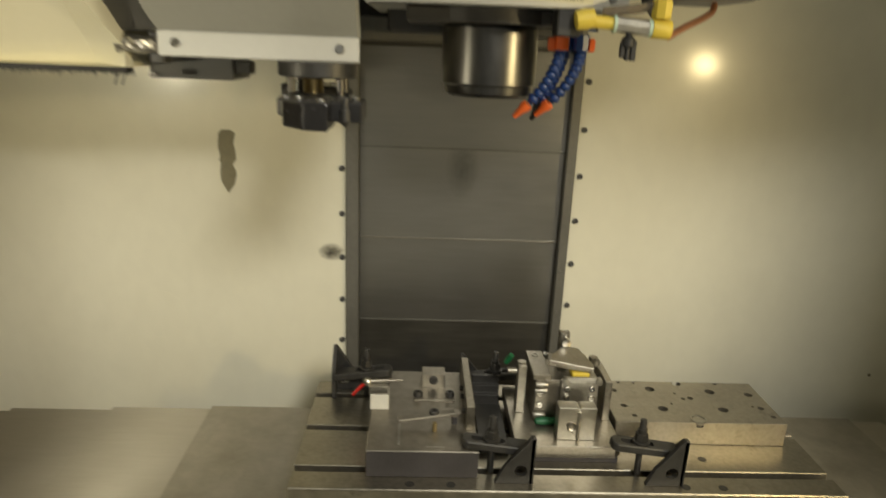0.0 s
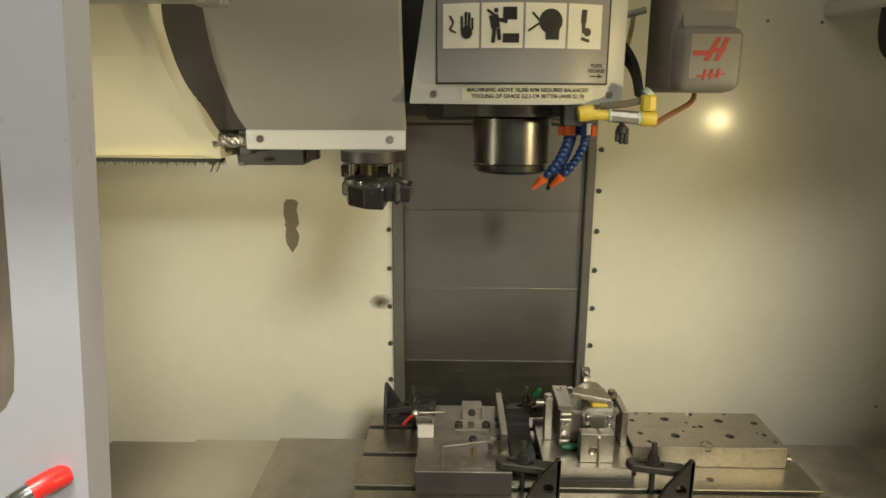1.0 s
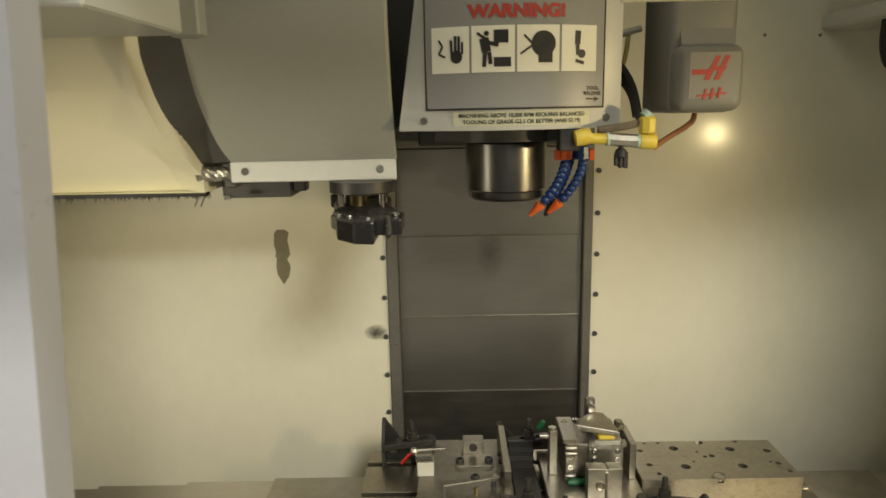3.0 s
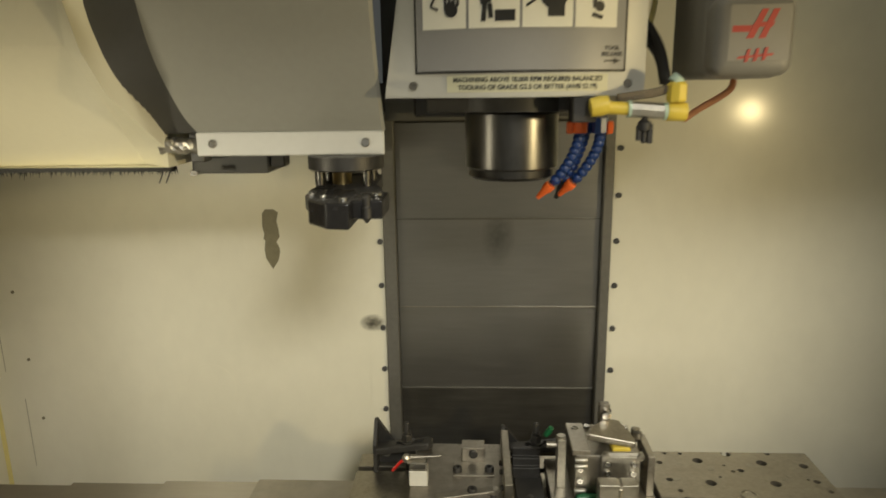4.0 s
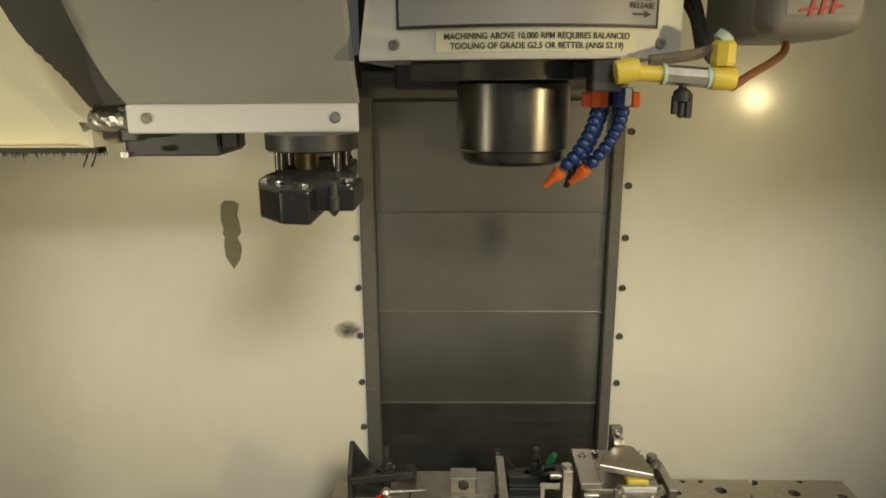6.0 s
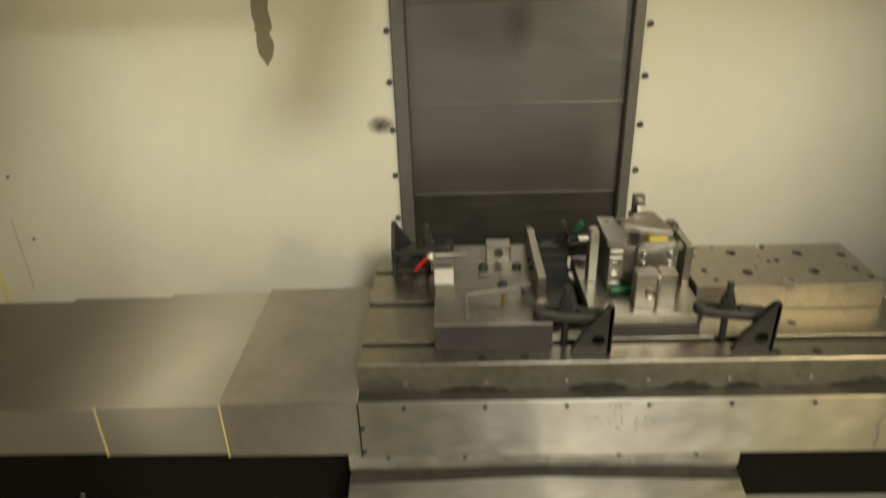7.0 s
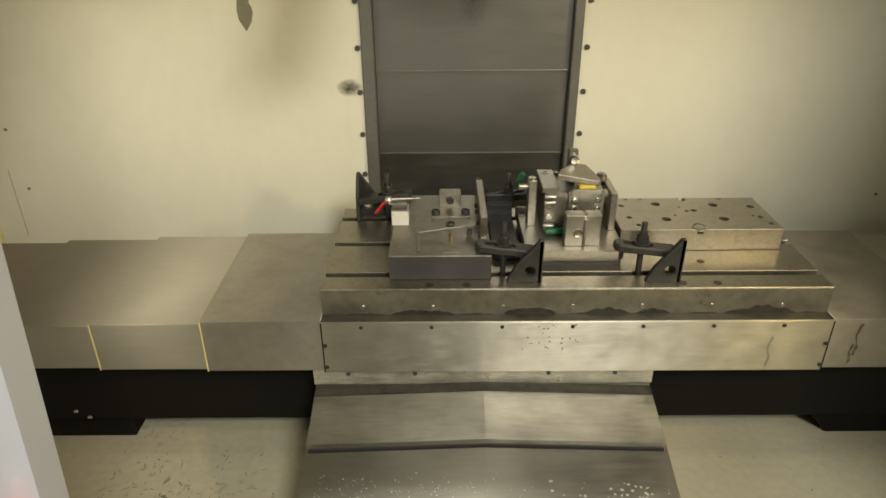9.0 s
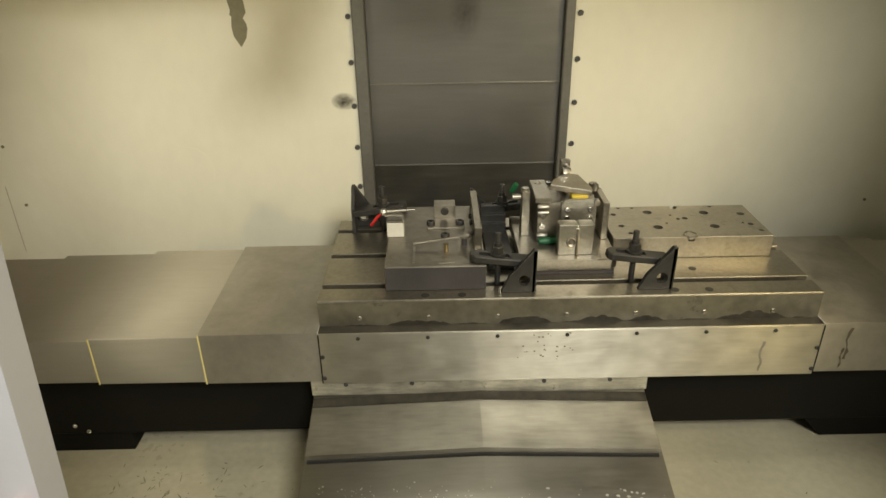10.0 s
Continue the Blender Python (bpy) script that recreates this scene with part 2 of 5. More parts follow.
def prism(points, axis, a, b0, bev=0.0, bm=None, seg=1):
    """A polygon in the two axes other than the given one, drawn out from a to b0."""
    b = bm or bmesh.new()
    t = bmesh.new()

    def place(u, v, w):
        return {"x": (w, u, v), "y": (u, w, v), "z": (u, v, w)}[axis]

    lo = [t.verts.new(place(u, v, a)) for u, v in points]
    hi = [t.verts.new(place(u, v, b0)) for u, v in points]
    n = len(points)
    t.faces.new(lo)
    t.faces.new(hi[::-1])
    for i in range(n):
        t.faces.new((lo[i], lo[(i + 1) % n], hi[(i + 1) % n], hi[i]))
    bmesh.ops.recalc_face_normals(t, faces=t.faces[:])
    if bev:
        bmesh.ops.bevel(t, geom=t.edges[:], offset=bev, segments=seg, affect="EDGES", profile=0.5)
    return merge(b, t)


def tube(points, r, bm=None, seg=10):
    """A round tube through points, smoothed."""
    b = bm or bmesh.new()
    pts = [Vector(p) for p in points]
    for _ in range(2):
        out = [pts[0]]
        for p, q in zip(pts, pts[1:]):
            out += [p.lerp(q, 0.25), p.lerp(q, 0.75)]
        pts = out + [pts[-1]]
    rings = []
    for i, p in enumerate(pts):
        d = (pts[min(i + 1, len(pts) - 1)] - pts[max(i - 1, 0)]).normalized()
        u = d.cross(Vector((0.3, 0.9, 0.31))).normalized()
        v = d.cross(u)
        rings.append([b.verts.new(p + r * (math.cos(a) * u + math.sin(a) * v)) for a in (2 * math.pi * k / seg for k in range(seg))])
    for s, t in zip(rings, rings[1:]):
        for k in range(seg):
            b.faces.new((s[k], s[(k + 1) % seg], t[(k + 1) % seg], t[k]))
    b.faces.new(rings[0][::-1])
    b.faces.new(rings[-1])
    return b


def lathe(profile, seg=40, bm=None):
    """Turns (radius, z) pairs round the z axis."""
    b = bm or bmesh.new()
    rings = [[b.verts.new((r * math.cos(2 * math.pi * k / seg), r * math.sin(2 * math.pi * k / seg), z)) for k in range(seg)] for r, z in profile]
    for s, t in zip(rings, rings[1:]):
        for k in range(seg):
            b.faces.new((s[k], s[(k + 1) % seg], t[(k + 1) % seg], t[k]))
    b.faces.new(rings[0][::-1])
    b.faces.new(rings[-1])
    return b


def screw(bm, at, r, h, axis):
    """A socket-head screw: a bevelled head with a hexagon recess."""
    t = bmesh.new()
    prof = [(r, 0), (r, h * 0.8), (r * 0.85, h), (r * 0.5, h), (r * 0.5, h * 0.5)]
    lathe(prof, 12, t)
    return merge(bm, t, Matrix.Translation(at) @ Vector(axis).to_track_quat("Z", "Y").to_matrix().to_4x4())

# ---- the enclosure ----
def plate_wall(name, x0, x1, y0, y1, z0, z1, mat=None, label="cream painted sheet metal wall", category="wall"):
    return setting(name, box(x0, x1, y0, y1, z0, z1), mat or M_WALL, label, category)


COL_L, COL_R = -0.241, 0.256
plate_wall("wall_back_left", -1.22, COL_L - 0.022, 0, 0.02, 0.4, 2.1)
plate_wall("wall_back_right", COL_R + 0.022, 1.32, 0, 0.02, 0.4, 2.1)
plate_wall("wall_left", -1.22, -1.20, -1.15, -0.001, 0.4, 2.1)
plate_wall("wall_right", 1.30, 1.32, -1.15, -0.001, 0.4, 2.1)
plate_wall("wall_front_low", -1.22, 1.32, -1.17, -1.15, 0.0, 0.78)
setting("roof_panel_left", prism([(-1.2, -0.60), (-0.455, -0.60), (-0.455, -0.88), (-0.9, -0.98), (-1.2, -0.98)], "z", 1.780, 1.84, 0.003),
        M_LGREY, "light grey roof panel over the tool changer", "panel")
setting("roof_panel_lip", box(-0.475, -0.43, -0.62, -0.585, 1.777, 1.84, 0.003), M_GREY, "small grey lip at the roof panel's corner", "trim")
setting("roof_panel_right", box(0.16, 0.62, -0.62, -0.60, 1.811, 1.95, 0.002), M_CREAM, "cream cross rail above the spindle head", "panel")
setting("roof_panel_right", box(0.55, 1.3, -0.9, -0.58, 1.80, 1.84, 0.003), M_LGREY, "light grey roof panel above the work area", "panel")
setting("header", box(-1.3, 1.4, -1.30, -1.25, 2.03, 2.7), M_LGREY, "light grey sheet metal header over the doors", "panel")
# added out of view: stops the overhead lamp leaking in above the header
setting("light_block_roof", box(-1.3, 1.4, -1.30, 0.06, 2.7, 2.73), M_LGREY, "unseen roof sheet added to keep the overhead lamp out", "roof")
# added out of view: holds the shop light off the right wall
setting("shade_panel_right", box(0.82, 1.40, -1.25, -1.235, 0.78, 2.02, 0.002), M_LGREY, "unseen light grey panel added to shade the right wall", "panel")
setting("floor_sump", box(-1.2, 1.3, -1.15, 0, 0.48, 0.5), M_SUMP, "worn cream sump floor with black scuffs", "floor")

setting("side_window", box(-1.1995, -1.196, -1.10, -0.075, 0.80, 1.95, 0.001), M_HAZE, "hazy brownish side window in the left wall", "window")
setting("side_window_frame", box(-1.1995, -1.193, -0.074, -0.052, 0.78, 1.97, 0.001), M_LGREY, "pale frame of the side window", "trim")
for x, z0, z1 in ((-1.128, 0.75, 0.93), (-1.165, 1.00, 1.10), (-1.152, 1.17, 1.30)):
    setting("wall_seam", box(x - 0.0005, x + 0.0005, -0.0004, 0.001, z0, z1), M_STAIN, "thin dark sheet seam in the back wall", "trim")
setting("trim_corner", prism([(-1.199, -0.001), (-1.193, -0.001), (-1.199, -0.009)], "z", 0.5, 2.05), M_YLINE, "yellowed sealant bead in the wall corner", "trim")

# flanges of the wall beside the column, with their screws
for nm, x0, x1 in (("flange_left", COL_L - 0.042, COL_L - 0.001), ("flange_right", COL_R + 0.001, COL_R + 0.042)):
    setting(nm, box(x0, x1, -0.002, 0.018, 0.55, 1.62), M_WALL, "cream sheet metal flange beside the column cover", "trim")

# vertical way cover of the column
column = thing("column_cover", "dark brushed steel sliding way cover on the column", "way cover", (0.008, 0, 0))
for x0, x1 in ((-0.249, -0.221), (0.227, 0.248)):
    part("side_rail", box(x0, x1, -0.012, 0.03, 0.55, 1.60, 0.002), M_ZFRAME, column, "grey steel side rail with screws")
zz = [0.55, 0.765, 0.963, 1.163, 1.367, 1.578]
for k in range(5):
    y = 0.006 + 0.003 * (4 - k)
    part("panel", box(-0.2205, 0.2265, y, y + 0.004, zz[k], zz[k + 1] - 0.001, 0.0008), M_ZCOVER if k > 1 else M_ZMIRROR, column)
    if k:
        # the lip at 1.163 is brighter than the others
        part("panel_lip", box(-0.2205, 0.2265, y - 0.003, y - 0.0005, zz[k] - 0.0010, zz[k] + 0.0015), M_ALU if k == 3 else M_ZFRAME, column, "thin panel edge")
part("top_plate", box(-0.249, 0.248, -0.006, 0.03, 1.602, 1.66), M_DGREY, column)
part("column_top", box(-0.245, 0.245, 0.032, 0.06, 0.55, 2.1), M_DGREY, column, "dark column behind the cover")
for side, x in ((-1, -0.258), (1, 0.261)):
    for k in range(10):
        z = 1.52 - 0.1008 * k
        if z < 0.62:
            continue
        part("screw", screw(bmesh.new(), (x, -0.002, z), 0.0062, 0.006, (0, -1, 0)), M_DGREY, column)
    for z in (1.52, 1.418, 1.10, 1.0, 0.8):
        part("rail_screw", screw(bmesh.new(), (side * 0.235 + (0.003 if side < 0 else 0), -0.012, z), 0.004, 0.002, (0, -1, 0)), M_ZFRAME, column)


def blob(points, y, bm=None, t=0.0006):
    """A thin flat patch lying on the back wall."""
    return prism(points, "y", y, y - t, bm=bm)


rnd = random.Random(4)
pts = [(-0.496, 1.255), (-0.482, 1.275), (-0.477, 1.295), (-0.478, 1.305), (-0.484, 1.318), (-0.476, 1.33), (-0.478, 1.35), (-0.481, 1.365),
       (-0.476, 1.385), (-0.486, 1.392), (-0.505, 1.392), (-0.512, 1.383), (-0.514, 1.355), (-0.510, 1.335), (-0.513, 1.325), (-0.509, 1.322), (-0.512, 1.30),
       (-0.510, 1.28)]
tagged(finish(blob(pts, -0.0002), "coolant_stain", M_STAIN), "dark leaf-shaped dried coolant stain on the cream wall", "stain")
for x, z in ((-1.103, 1.032), (-1.115, 1.2), (0.637, 1.819), (0.762, 1.816), (1.029, 0.853), (-1.09, 0.88)):
    tagged(finish(screw(bmesh.new(), (x, 0, z), 0.0038, 0.0022, (0, -1, 0)), "wall_screw", M_STAIN), "small dark screw head in the cream wall", "screw", "wall screws")

ring = bmesh.new()
for k in range(40):
    a0, a1 = 2 * math.pi * k / 40, 2 * math.pi * (k + 1) / 40
    q = [(-0.664 + r * math.cos(a), 0.964 + r * math.sin(a)) for a, r in ((a0, 0.056), (a1, 0.056), (a1, 0.0585), (a0, 0.0585))]
    prism(q, "y", -0.0001, -0.0004, bm=ring)
tagged(finish(ring, "wall_ring_mark", M_RING), "faint round ring mark on the cream wall", "mark")

# shop beyond the doors
setting("floor_shop", box(-6, 6, -6, 3, -0.05, 0.0), M_CONC, "grey shop concrete floor", "floor")
setting("wall_shop", box(-6, 6, -6.1, -6, 0, 4), M_SHOPW, "pale shop wall behind the machine's front", "wall")
setting("ceiling_shop", box(-6, 6, -6, 3, 4.0, 4.1), M_SHOPW, "pale shop ceiling", "ceiling")
setting("wall_shop_left", box(-6.1, -6, -6, 3, 0, 4), M_SHOPW, "pale shop wall", "wall")
setting("wall_shop_right", box(6, 6.1, -6, 3, 0, 4), M_SHOPW, "pale shop wall", "wall")

# ---- sliding door ----
door = thing("sliding_door", "grey painted sliding door leaf, slid open, with a window", "door")
door.matrix_world = Matrix.Translation((-0.414, -1.07, 1.4)) @ Euler((0, radians(3.78), 0)).to_matrix().to_4x4() @ Matrix.Translation((0, 0, -1.4))
dm = bmesh.new()
DW, DZ0, DZ1, DT = -0.70, 0.52, 2.02, 0.040
outer = [(0.0, DZ0), (0.0, DZ1), (DW, DZ1), (DW, DZ0)]
# the window's edge steps in below its middle, with rounded corners
inner = [(-0.098, 1.0), (-0.098, 1.25), (-0.097, 1.305), (-0.095, 1.337), (-0.088, 1.355), (-0.070, 1.373), (-0.062, 1.389), (-0.059, 1.421), (-0.058, 1.50), (-0.058, 1.645),
         (-0.059, 1.665), (-0.064, 1.68), (-0.075, 1.689), (-0.095, 1.694), (-0.60, 1.694), (-0.60, 1.0)]
rings = [[[dm.verts.new((x, y, z)) for x, z in ring] for y in (-DT, 0.0)] for ring in (outer, inner)]
for ring in rings:
    n = len(ring[0])
    for i in range(n):
        dm.faces.new((ring[0][i], ring[0][(i + 1) % n], ring[1][(i + 1) % n], ring[1][i]))
for k in (0, 1):
    edges = []
    for ring in rings:
        vs = ring[k]
        for i in range(len(vs)):
            edges.append(dm.edges.get((vs[i], vs[(i + 1) % len(vs)])))
    bmesh.ops.triangle_fill(dm, edges=edges, use_beauty=True)
bmesh.ops.bevel(dm, geom=[e for e in dm.edges if all(abs(v.co.x) < 1e-4 and v.co.y < -0.01 for v in e.verts) and abs(e.verts[0].co.z - e.verts[1].co.z) > 1], offset=0.009, segments=6, affect="EDGES", profile=0.5)
part("leaf", dm, M_DOOR, door, "", True)
glassm = bpy.data.materials.new("hazy_polycarbonate")
glassm.use_nodes = True
gb = glassm.node_tree.nodes["Principled BSDF"]
gb.inputs["Transmission Weight"].default_value = 0.8
gn = glassm.node_tree.nodes.new("ShaderNodeTexNoise")
gn.inputs["Scale"].default_value, gn.inputs["Detail"].default_value = 8, 10
gt = glassm.node_tree.nodes.new("ShaderNodeTexCoord")
gr = glassm.node_tree.nodes.new("ShaderNodeValToRGB")
gr.color_ramp.elements[0].position, gr.color_ramp.elements[0].color = 0.45, (0.36, 0.315, 0.26, 1)
gr.color_ramp.elements[1].position, gr.color_ramp.elements[1].color = 0.72, (0.56, 0.51, 0.43, 1)
glassm.node_tree.links.new(gt.outputs["Object"], gn.inputs["Vector"])
glassm.node_tree.links.new(gn.outputs[0], gr.inputs[0])
glassm.node_tree.links.new(gr.outputs[0], gb.inputs["Base Color"])
gb.inputs["Roughness"].default_value = 0.2
gb.inputs["IOR"].default_value = 1.15
g = part("window_pane", box(-0.62, -0.045, -0.026, -0.020, 0.98, 1.715), glassm, door, "hazy scratched polycarbonate pane")
g.visible_shadow = False
part("inner_post", box(-0.235, -0.175, 0.003, 0.03, 0.9, 1.62, 0.003), M_LGREY, door, "pale post behind the pane")
hz, hx = 1.309, -0.022
hp = [(hx, -DT + 0.002, hz), (hx - 0.006, -DT - 0.012, hz + 0.001), (hx - 0.016, -DT - 0.024, hz - 0.003), (hx - 0.028, -DT - 0.032, hz - 0.011), (hx - 0.036, -DT - 0.037, hz - 0.024), (hx - 0.038, -DT - 0.038, hz - 0.04)]
lower = [(x, y, 2 * 1.153 - z) for x, y, z in hp]
handle = part("handle", tube(hp + lower[::-1], 0.0092, None, 18), M_CHROME, door, "chrome tubular handle", True)
for ends in (hp, lower):
    part("grip", tube(ends[:3], 0.0104, None, 18), M_RED, handle, "red plastic grip sleeve", True)

# ---- bed, saddle and way covers ----
bed = thing("machine_bed", "black painted cast iron machine bed above the sump floor", "machine bed", (0, 0, 0.5))
part("beam", box(-1.15, 1.22, -0.49, -0.2, 0.065, 0.235, 0.004), M_CAST, bed)
for x0, x1 in ((-1.15, -0.715), (0.755, 1.22)):
    part("foot", prism([(x0, 0.0), (x1, 0.0), (x1, 0.09), (x0, 0.09)] if x0 < 0 else [(x0, 0.0), (x1, 0.0), (x1, 0.09), (x0 - 0.04, 0.055), (x0 - 0.04, 0.045)], "y", -0.468, -0.2, 0.003), M_CAST, bed)
for x, z in ((-0.784, 0.077), (-0.809, 0.092), (0.90, 0.075), (0.94, 0.09)):
    part("bolt", screw(bmesh.new(), (x, -0.49, z), 0.005, 0.006, (0, -1, 0)), M_CHROME, bed, "bright bolt head")
part("core", box(-0.3, 0.33, -0.49, -0.15, 0.0, 0.24), M_CAST, bed)

M_SCUFF = material("scuffed_stainless", (0.62, 0.60, 0.52), 0.42, 0.8, var=0.28, scale=22, fine=70, streak=(0.6, 1, 3), bump=0.05, spots=0.6)
sadc = thing("saddle_way_cover", "stepped stainless way cover sloping down to the front", "way cover", (0.015, 0, 0.5))
SW = 0.318


def ridge(y0, z0, y1, z1, w, rise, th):
    """A sheet with a slight ridge along its middle."""
    b = bmesh.new()
    xs = [-w, -w * 0.5, 0, w * 0.5, w]
    top = [[b.verts.new((x, y, z + rise * (1 - abs(x) / w))) for x in xs] for y, z in ((y0, z0), (y1, z1))]
    low = [[b.verts.new((x, y, z + rise * (1 - abs(x) / w) - th)) for x in xs] for y, z in ((y0, z0), (y1, z1))]
    for i in range(4):
        b.faces.new((top[0][i], top[0][i + 1], top[1][i + 1], top[1][i]))
        b.faces.new((low[0][i], low[1][i], low[1][i + 1], low[0][i + 1]))
        b.faces.new((top[1][i], top[1][i + 1], low[1][i + 1], low[1][i]))
        b.faces.new((top[0][i], low[0][i], low[0][i + 1], top[0][i + 1]))
    for i in (0, 4):
        b.faces.new((top[0][i], top[1][i], low[1][i], low[0][i]))
    return b


part("top_plate", box(-SW - 0.001, SW + 0.001, -0.549, -0.49, 0.200, 0.2385, 0.001), M_SCUFF, sadc, "scuffed vertical stainless strip with screws")
# dark sheet that stands in for the soft shade below the strip
part("shade_band", ridge(-0.5485, 0.1935, -0.567, 0.1884, SW - 0.001, 0.012, 0.004), M_OILSHADE, sadc, "dark band painted for the shade below the strip")
part("cover_plate", ridge(-0.495, 0.206, -0.664, 0.158, SW, 0.012, 0.014), M_COVERX, sadc)
part("wiper", ridge(-0.657, 0.149, -0.667, 0.147, SW - 0.002, 0.012, 0.016), M_RUBBER, sadc, "dark wiper under the plate's edge")
# the two front plates are darker than the upper one
part("cover_plate", ridge(-0.62, 0.155, -0.778, 0.107, SW + 0.006, 0.012, 0.010), M_COVERD, sadc, "dark plate with dried drops")
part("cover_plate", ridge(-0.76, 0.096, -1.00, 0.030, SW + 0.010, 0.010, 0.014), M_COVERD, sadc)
part("side_skirt", box(-SW + 0.004, SW - 0.004, -1.0, -0.495, 0.0, 0.02), M_COVERX, sadc)
for s in (-1, 1):
    part("side_skirt", prism([(-0.5, 0.005), (-0.5, 0.185), (-0.66, 0.135), (-0.8, 0.08), (-1.0, 0.012), (-1.0, 0.005)], "x", s * (SW - 0.004), s * (SW - 0.007)), M_COVERX, sadc)
for x in (-0.253, -0.128, 0.122, 0.247):
    part("screw", screw(bmesh.new(), (x, -0.549, 0.226), 0.0042, 0.003, (0, -1, 0)), M_DGREY, sadc)

# table way covers, one telescoping section after another
TABX0, TABX1, TABY0, TABY1, TABZ = -0.278, 0.636, -0.535, -0.18, 0.9
secs = [("left", -0.495, -0.278, 0.0, -0.56), ("left", -0.696, -0.494, 0.007, -0.555), ("left", -0.90, -0.695, 0.014, -0.55), ("left", -1.19, -0.899, 0.021, -0.545),
        ("right", 0.636, 0.850, 0.0, -0.56), ("right", 0.849, 0.925, 0.007, -0.555), ("right", 0.924, 1.05, 0.014, -0.55), ("right", 1.049, 1.29, 0.021, -0.545)]
for side, x0, x1, drop, yf in secs:
    sec = thing("way_cover_section", "brushed stainless telescoping way cover section beside the table", "way cover", ((x0 + x1) / 2, 0, 0.74), group="table way cover sections")
    h = (x1 - x0) / 2
    zt = 0.109 - drop
    sheet = prism([(yf, 0.002), (yf, zt), (-0.205, zt + 0.003), (-0.205, 0.002), (-0.21, 0.002), (-0.21, zt - 0.003), (yf + 0.004, zt - 0.005), (yf + 0.004, 0.002)], "x", -h, h, 0.0014, None, 2)
    part("sheet", sheet, M_COVERF if drop == 0.0 else M_COVER, sec)
    e = -h if side == "left" else h
    part("wiper_edge", prism([(yf - 0.0015, 0.002), (yf - 0.0015, zt), (yf + 0.003, zt), (yf + 0.003, 0.002)], "x", e, e + (0.002 if side == "left" else -0.002)), M_YLINE, sec, "yellow wiper strip along the edge")
front = thing("table_front_cover", "long brushed stainless apron along the table's front", "way cover", (0.179, -0.562, 0.74))
part("sheet", box(-0.457, 0.457, -0.002, 0.002, 0.0, 0.109, 0.0014, None, 2), M_APRON, front)
part("top_flange", box(-0.457, 0.457, 0.002, 0.04, 0.1045, 0.1085), M_OILSHADE, front, "oily ledge behind the apron")
for i in range(7):
    part("screw", screw(bmesh.new(), (-0.385 + i * 0.1256, -0.002, 0.099), 0.0036, 0.0022, (0, -1, 0)), M_BLACK, front)
for x in (-0.452, 0.452):
    for z in (0.06, 0.013):
        part("screw", screw(bmesh.new(), (x, -0.002, z), 0.004, 0.0025, (0, -1, 0)), M_BLACK, front)

rq = random.Random(12)


def drip(cx, z0, z1, y, w, parent, mat, x_off=0.0):
    """A ragged streak that runs down a face."""
    n = 8
    left = [(cx + 0.5 * w * math.sin(k * 0.9) - w * rq.uniform(0.05, 0.7), z0 + (z1 - z0) * k / n) for k in range(n + 1)]
    right = [(cx + 0.5 * w * math.sin(k * 0.9) + w * rq.uniform(0.05, 0.7), z0 + (z1 - z0) * k / n) for k in range(n, -1, -1)]
    return part("drip_stain", prism(left + right, "y", y, y - 0.0004), mat, parent, "brown dried drip")


rsec = bpy.data.objects["way_cover_section.004"]
drip(-0.107 + 0.052, 0.030, 0.098, -0.5602, 0.006, rsec, M_RUST)
drip(-0.107 + 0.047, 0.012, 0.055, -0.5607, 0.004, rsec, M_RUST)
for k in range(24):
    cx, cz = rq.gauss(-0.05, 0.035), rq.uniform(0.045, 0.103)
    r = rq.uniform(0.0008, 0.0026)
    part("chip", prism([(cx + r * rq.uniform(0.6, 1.4) * math.cos(a), cz + 0.7 * r * rq.uniform(0.6, 1.4) * math.sin(a)) for a in (i * 1.05 for i in range(6))], "y", -0.0021, -0.0025), M_STAIN, front, "small brown chip")
drip(0.352, 0.01, 0.075, -0.0021, 0.005, front, M_DUSTY)
for x in (-0.4565, 0.4565):
    part("seam", box(x - 0.0012, x + 0.0012, -0.0024, 0.001, 0.001, 0.107), M_CAST, front, "dark seam")

# ---- T-slot table ----
table = thing("machine_table", "machined cast iron T-slot table with coolant stains", "machine table", (0.179, -0.3575, 0.84))
W2, D2 = 0.457, 0.1775
prof = [(-D2, 0.0), (-D2, 0.0582), (-D2 + 0.0018, 0.06)]
for yc in (-0.1235, 0.0015, 0.1205):
    prof += [(yc - 0.0094, 0.06), (yc - 0.008, 0.0586), (yc - 0.008, 0.04), (yc - 0.014, 0.04), (yc - 0.014, 0.026), (yc + 0.014, 0.026), (yc + 0.014, 0.04), (yc + 0.008, 0.04), (yc + 0.008, 0.0586), (yc + 0.0094, 0.06)]
prof += [(D2, 0.06), (D2, 0.0)]
part("top", prism(prof, "x", -W2, W2, 0.0), M_TABLE, table)
part("front_face", box(-W2 + 0.001, W2 - 0.001, -D2 - 0.0015, -D2 - 0.0002, 0.002, 0.0572), M_TABLEF, table, "stained front edge of the table")
part("skirt", box(-W2 - 0.002, W2 + 0.002, -D2 + 0.012, D2, -0.09, -0.002), M_CAST, table)
for i in range(7):
    part("front_bolt", screw(bmesh.new(), (-0.383 + i * 0.1256, -D2 - 0.001, 0.024), 0.0045, 0.0022, (0, -1, 0)), M_ALU, table, "dull steel bolt head")
part("oil_line", box(-W2 + 0.004, W2 - 0.004, -D2 - 0.0022, -D2 - 0.0012, 0.0, 0.006), M_CAST, table, "dark oily line along the bottom")
r2 = random.Random(8)
up = []
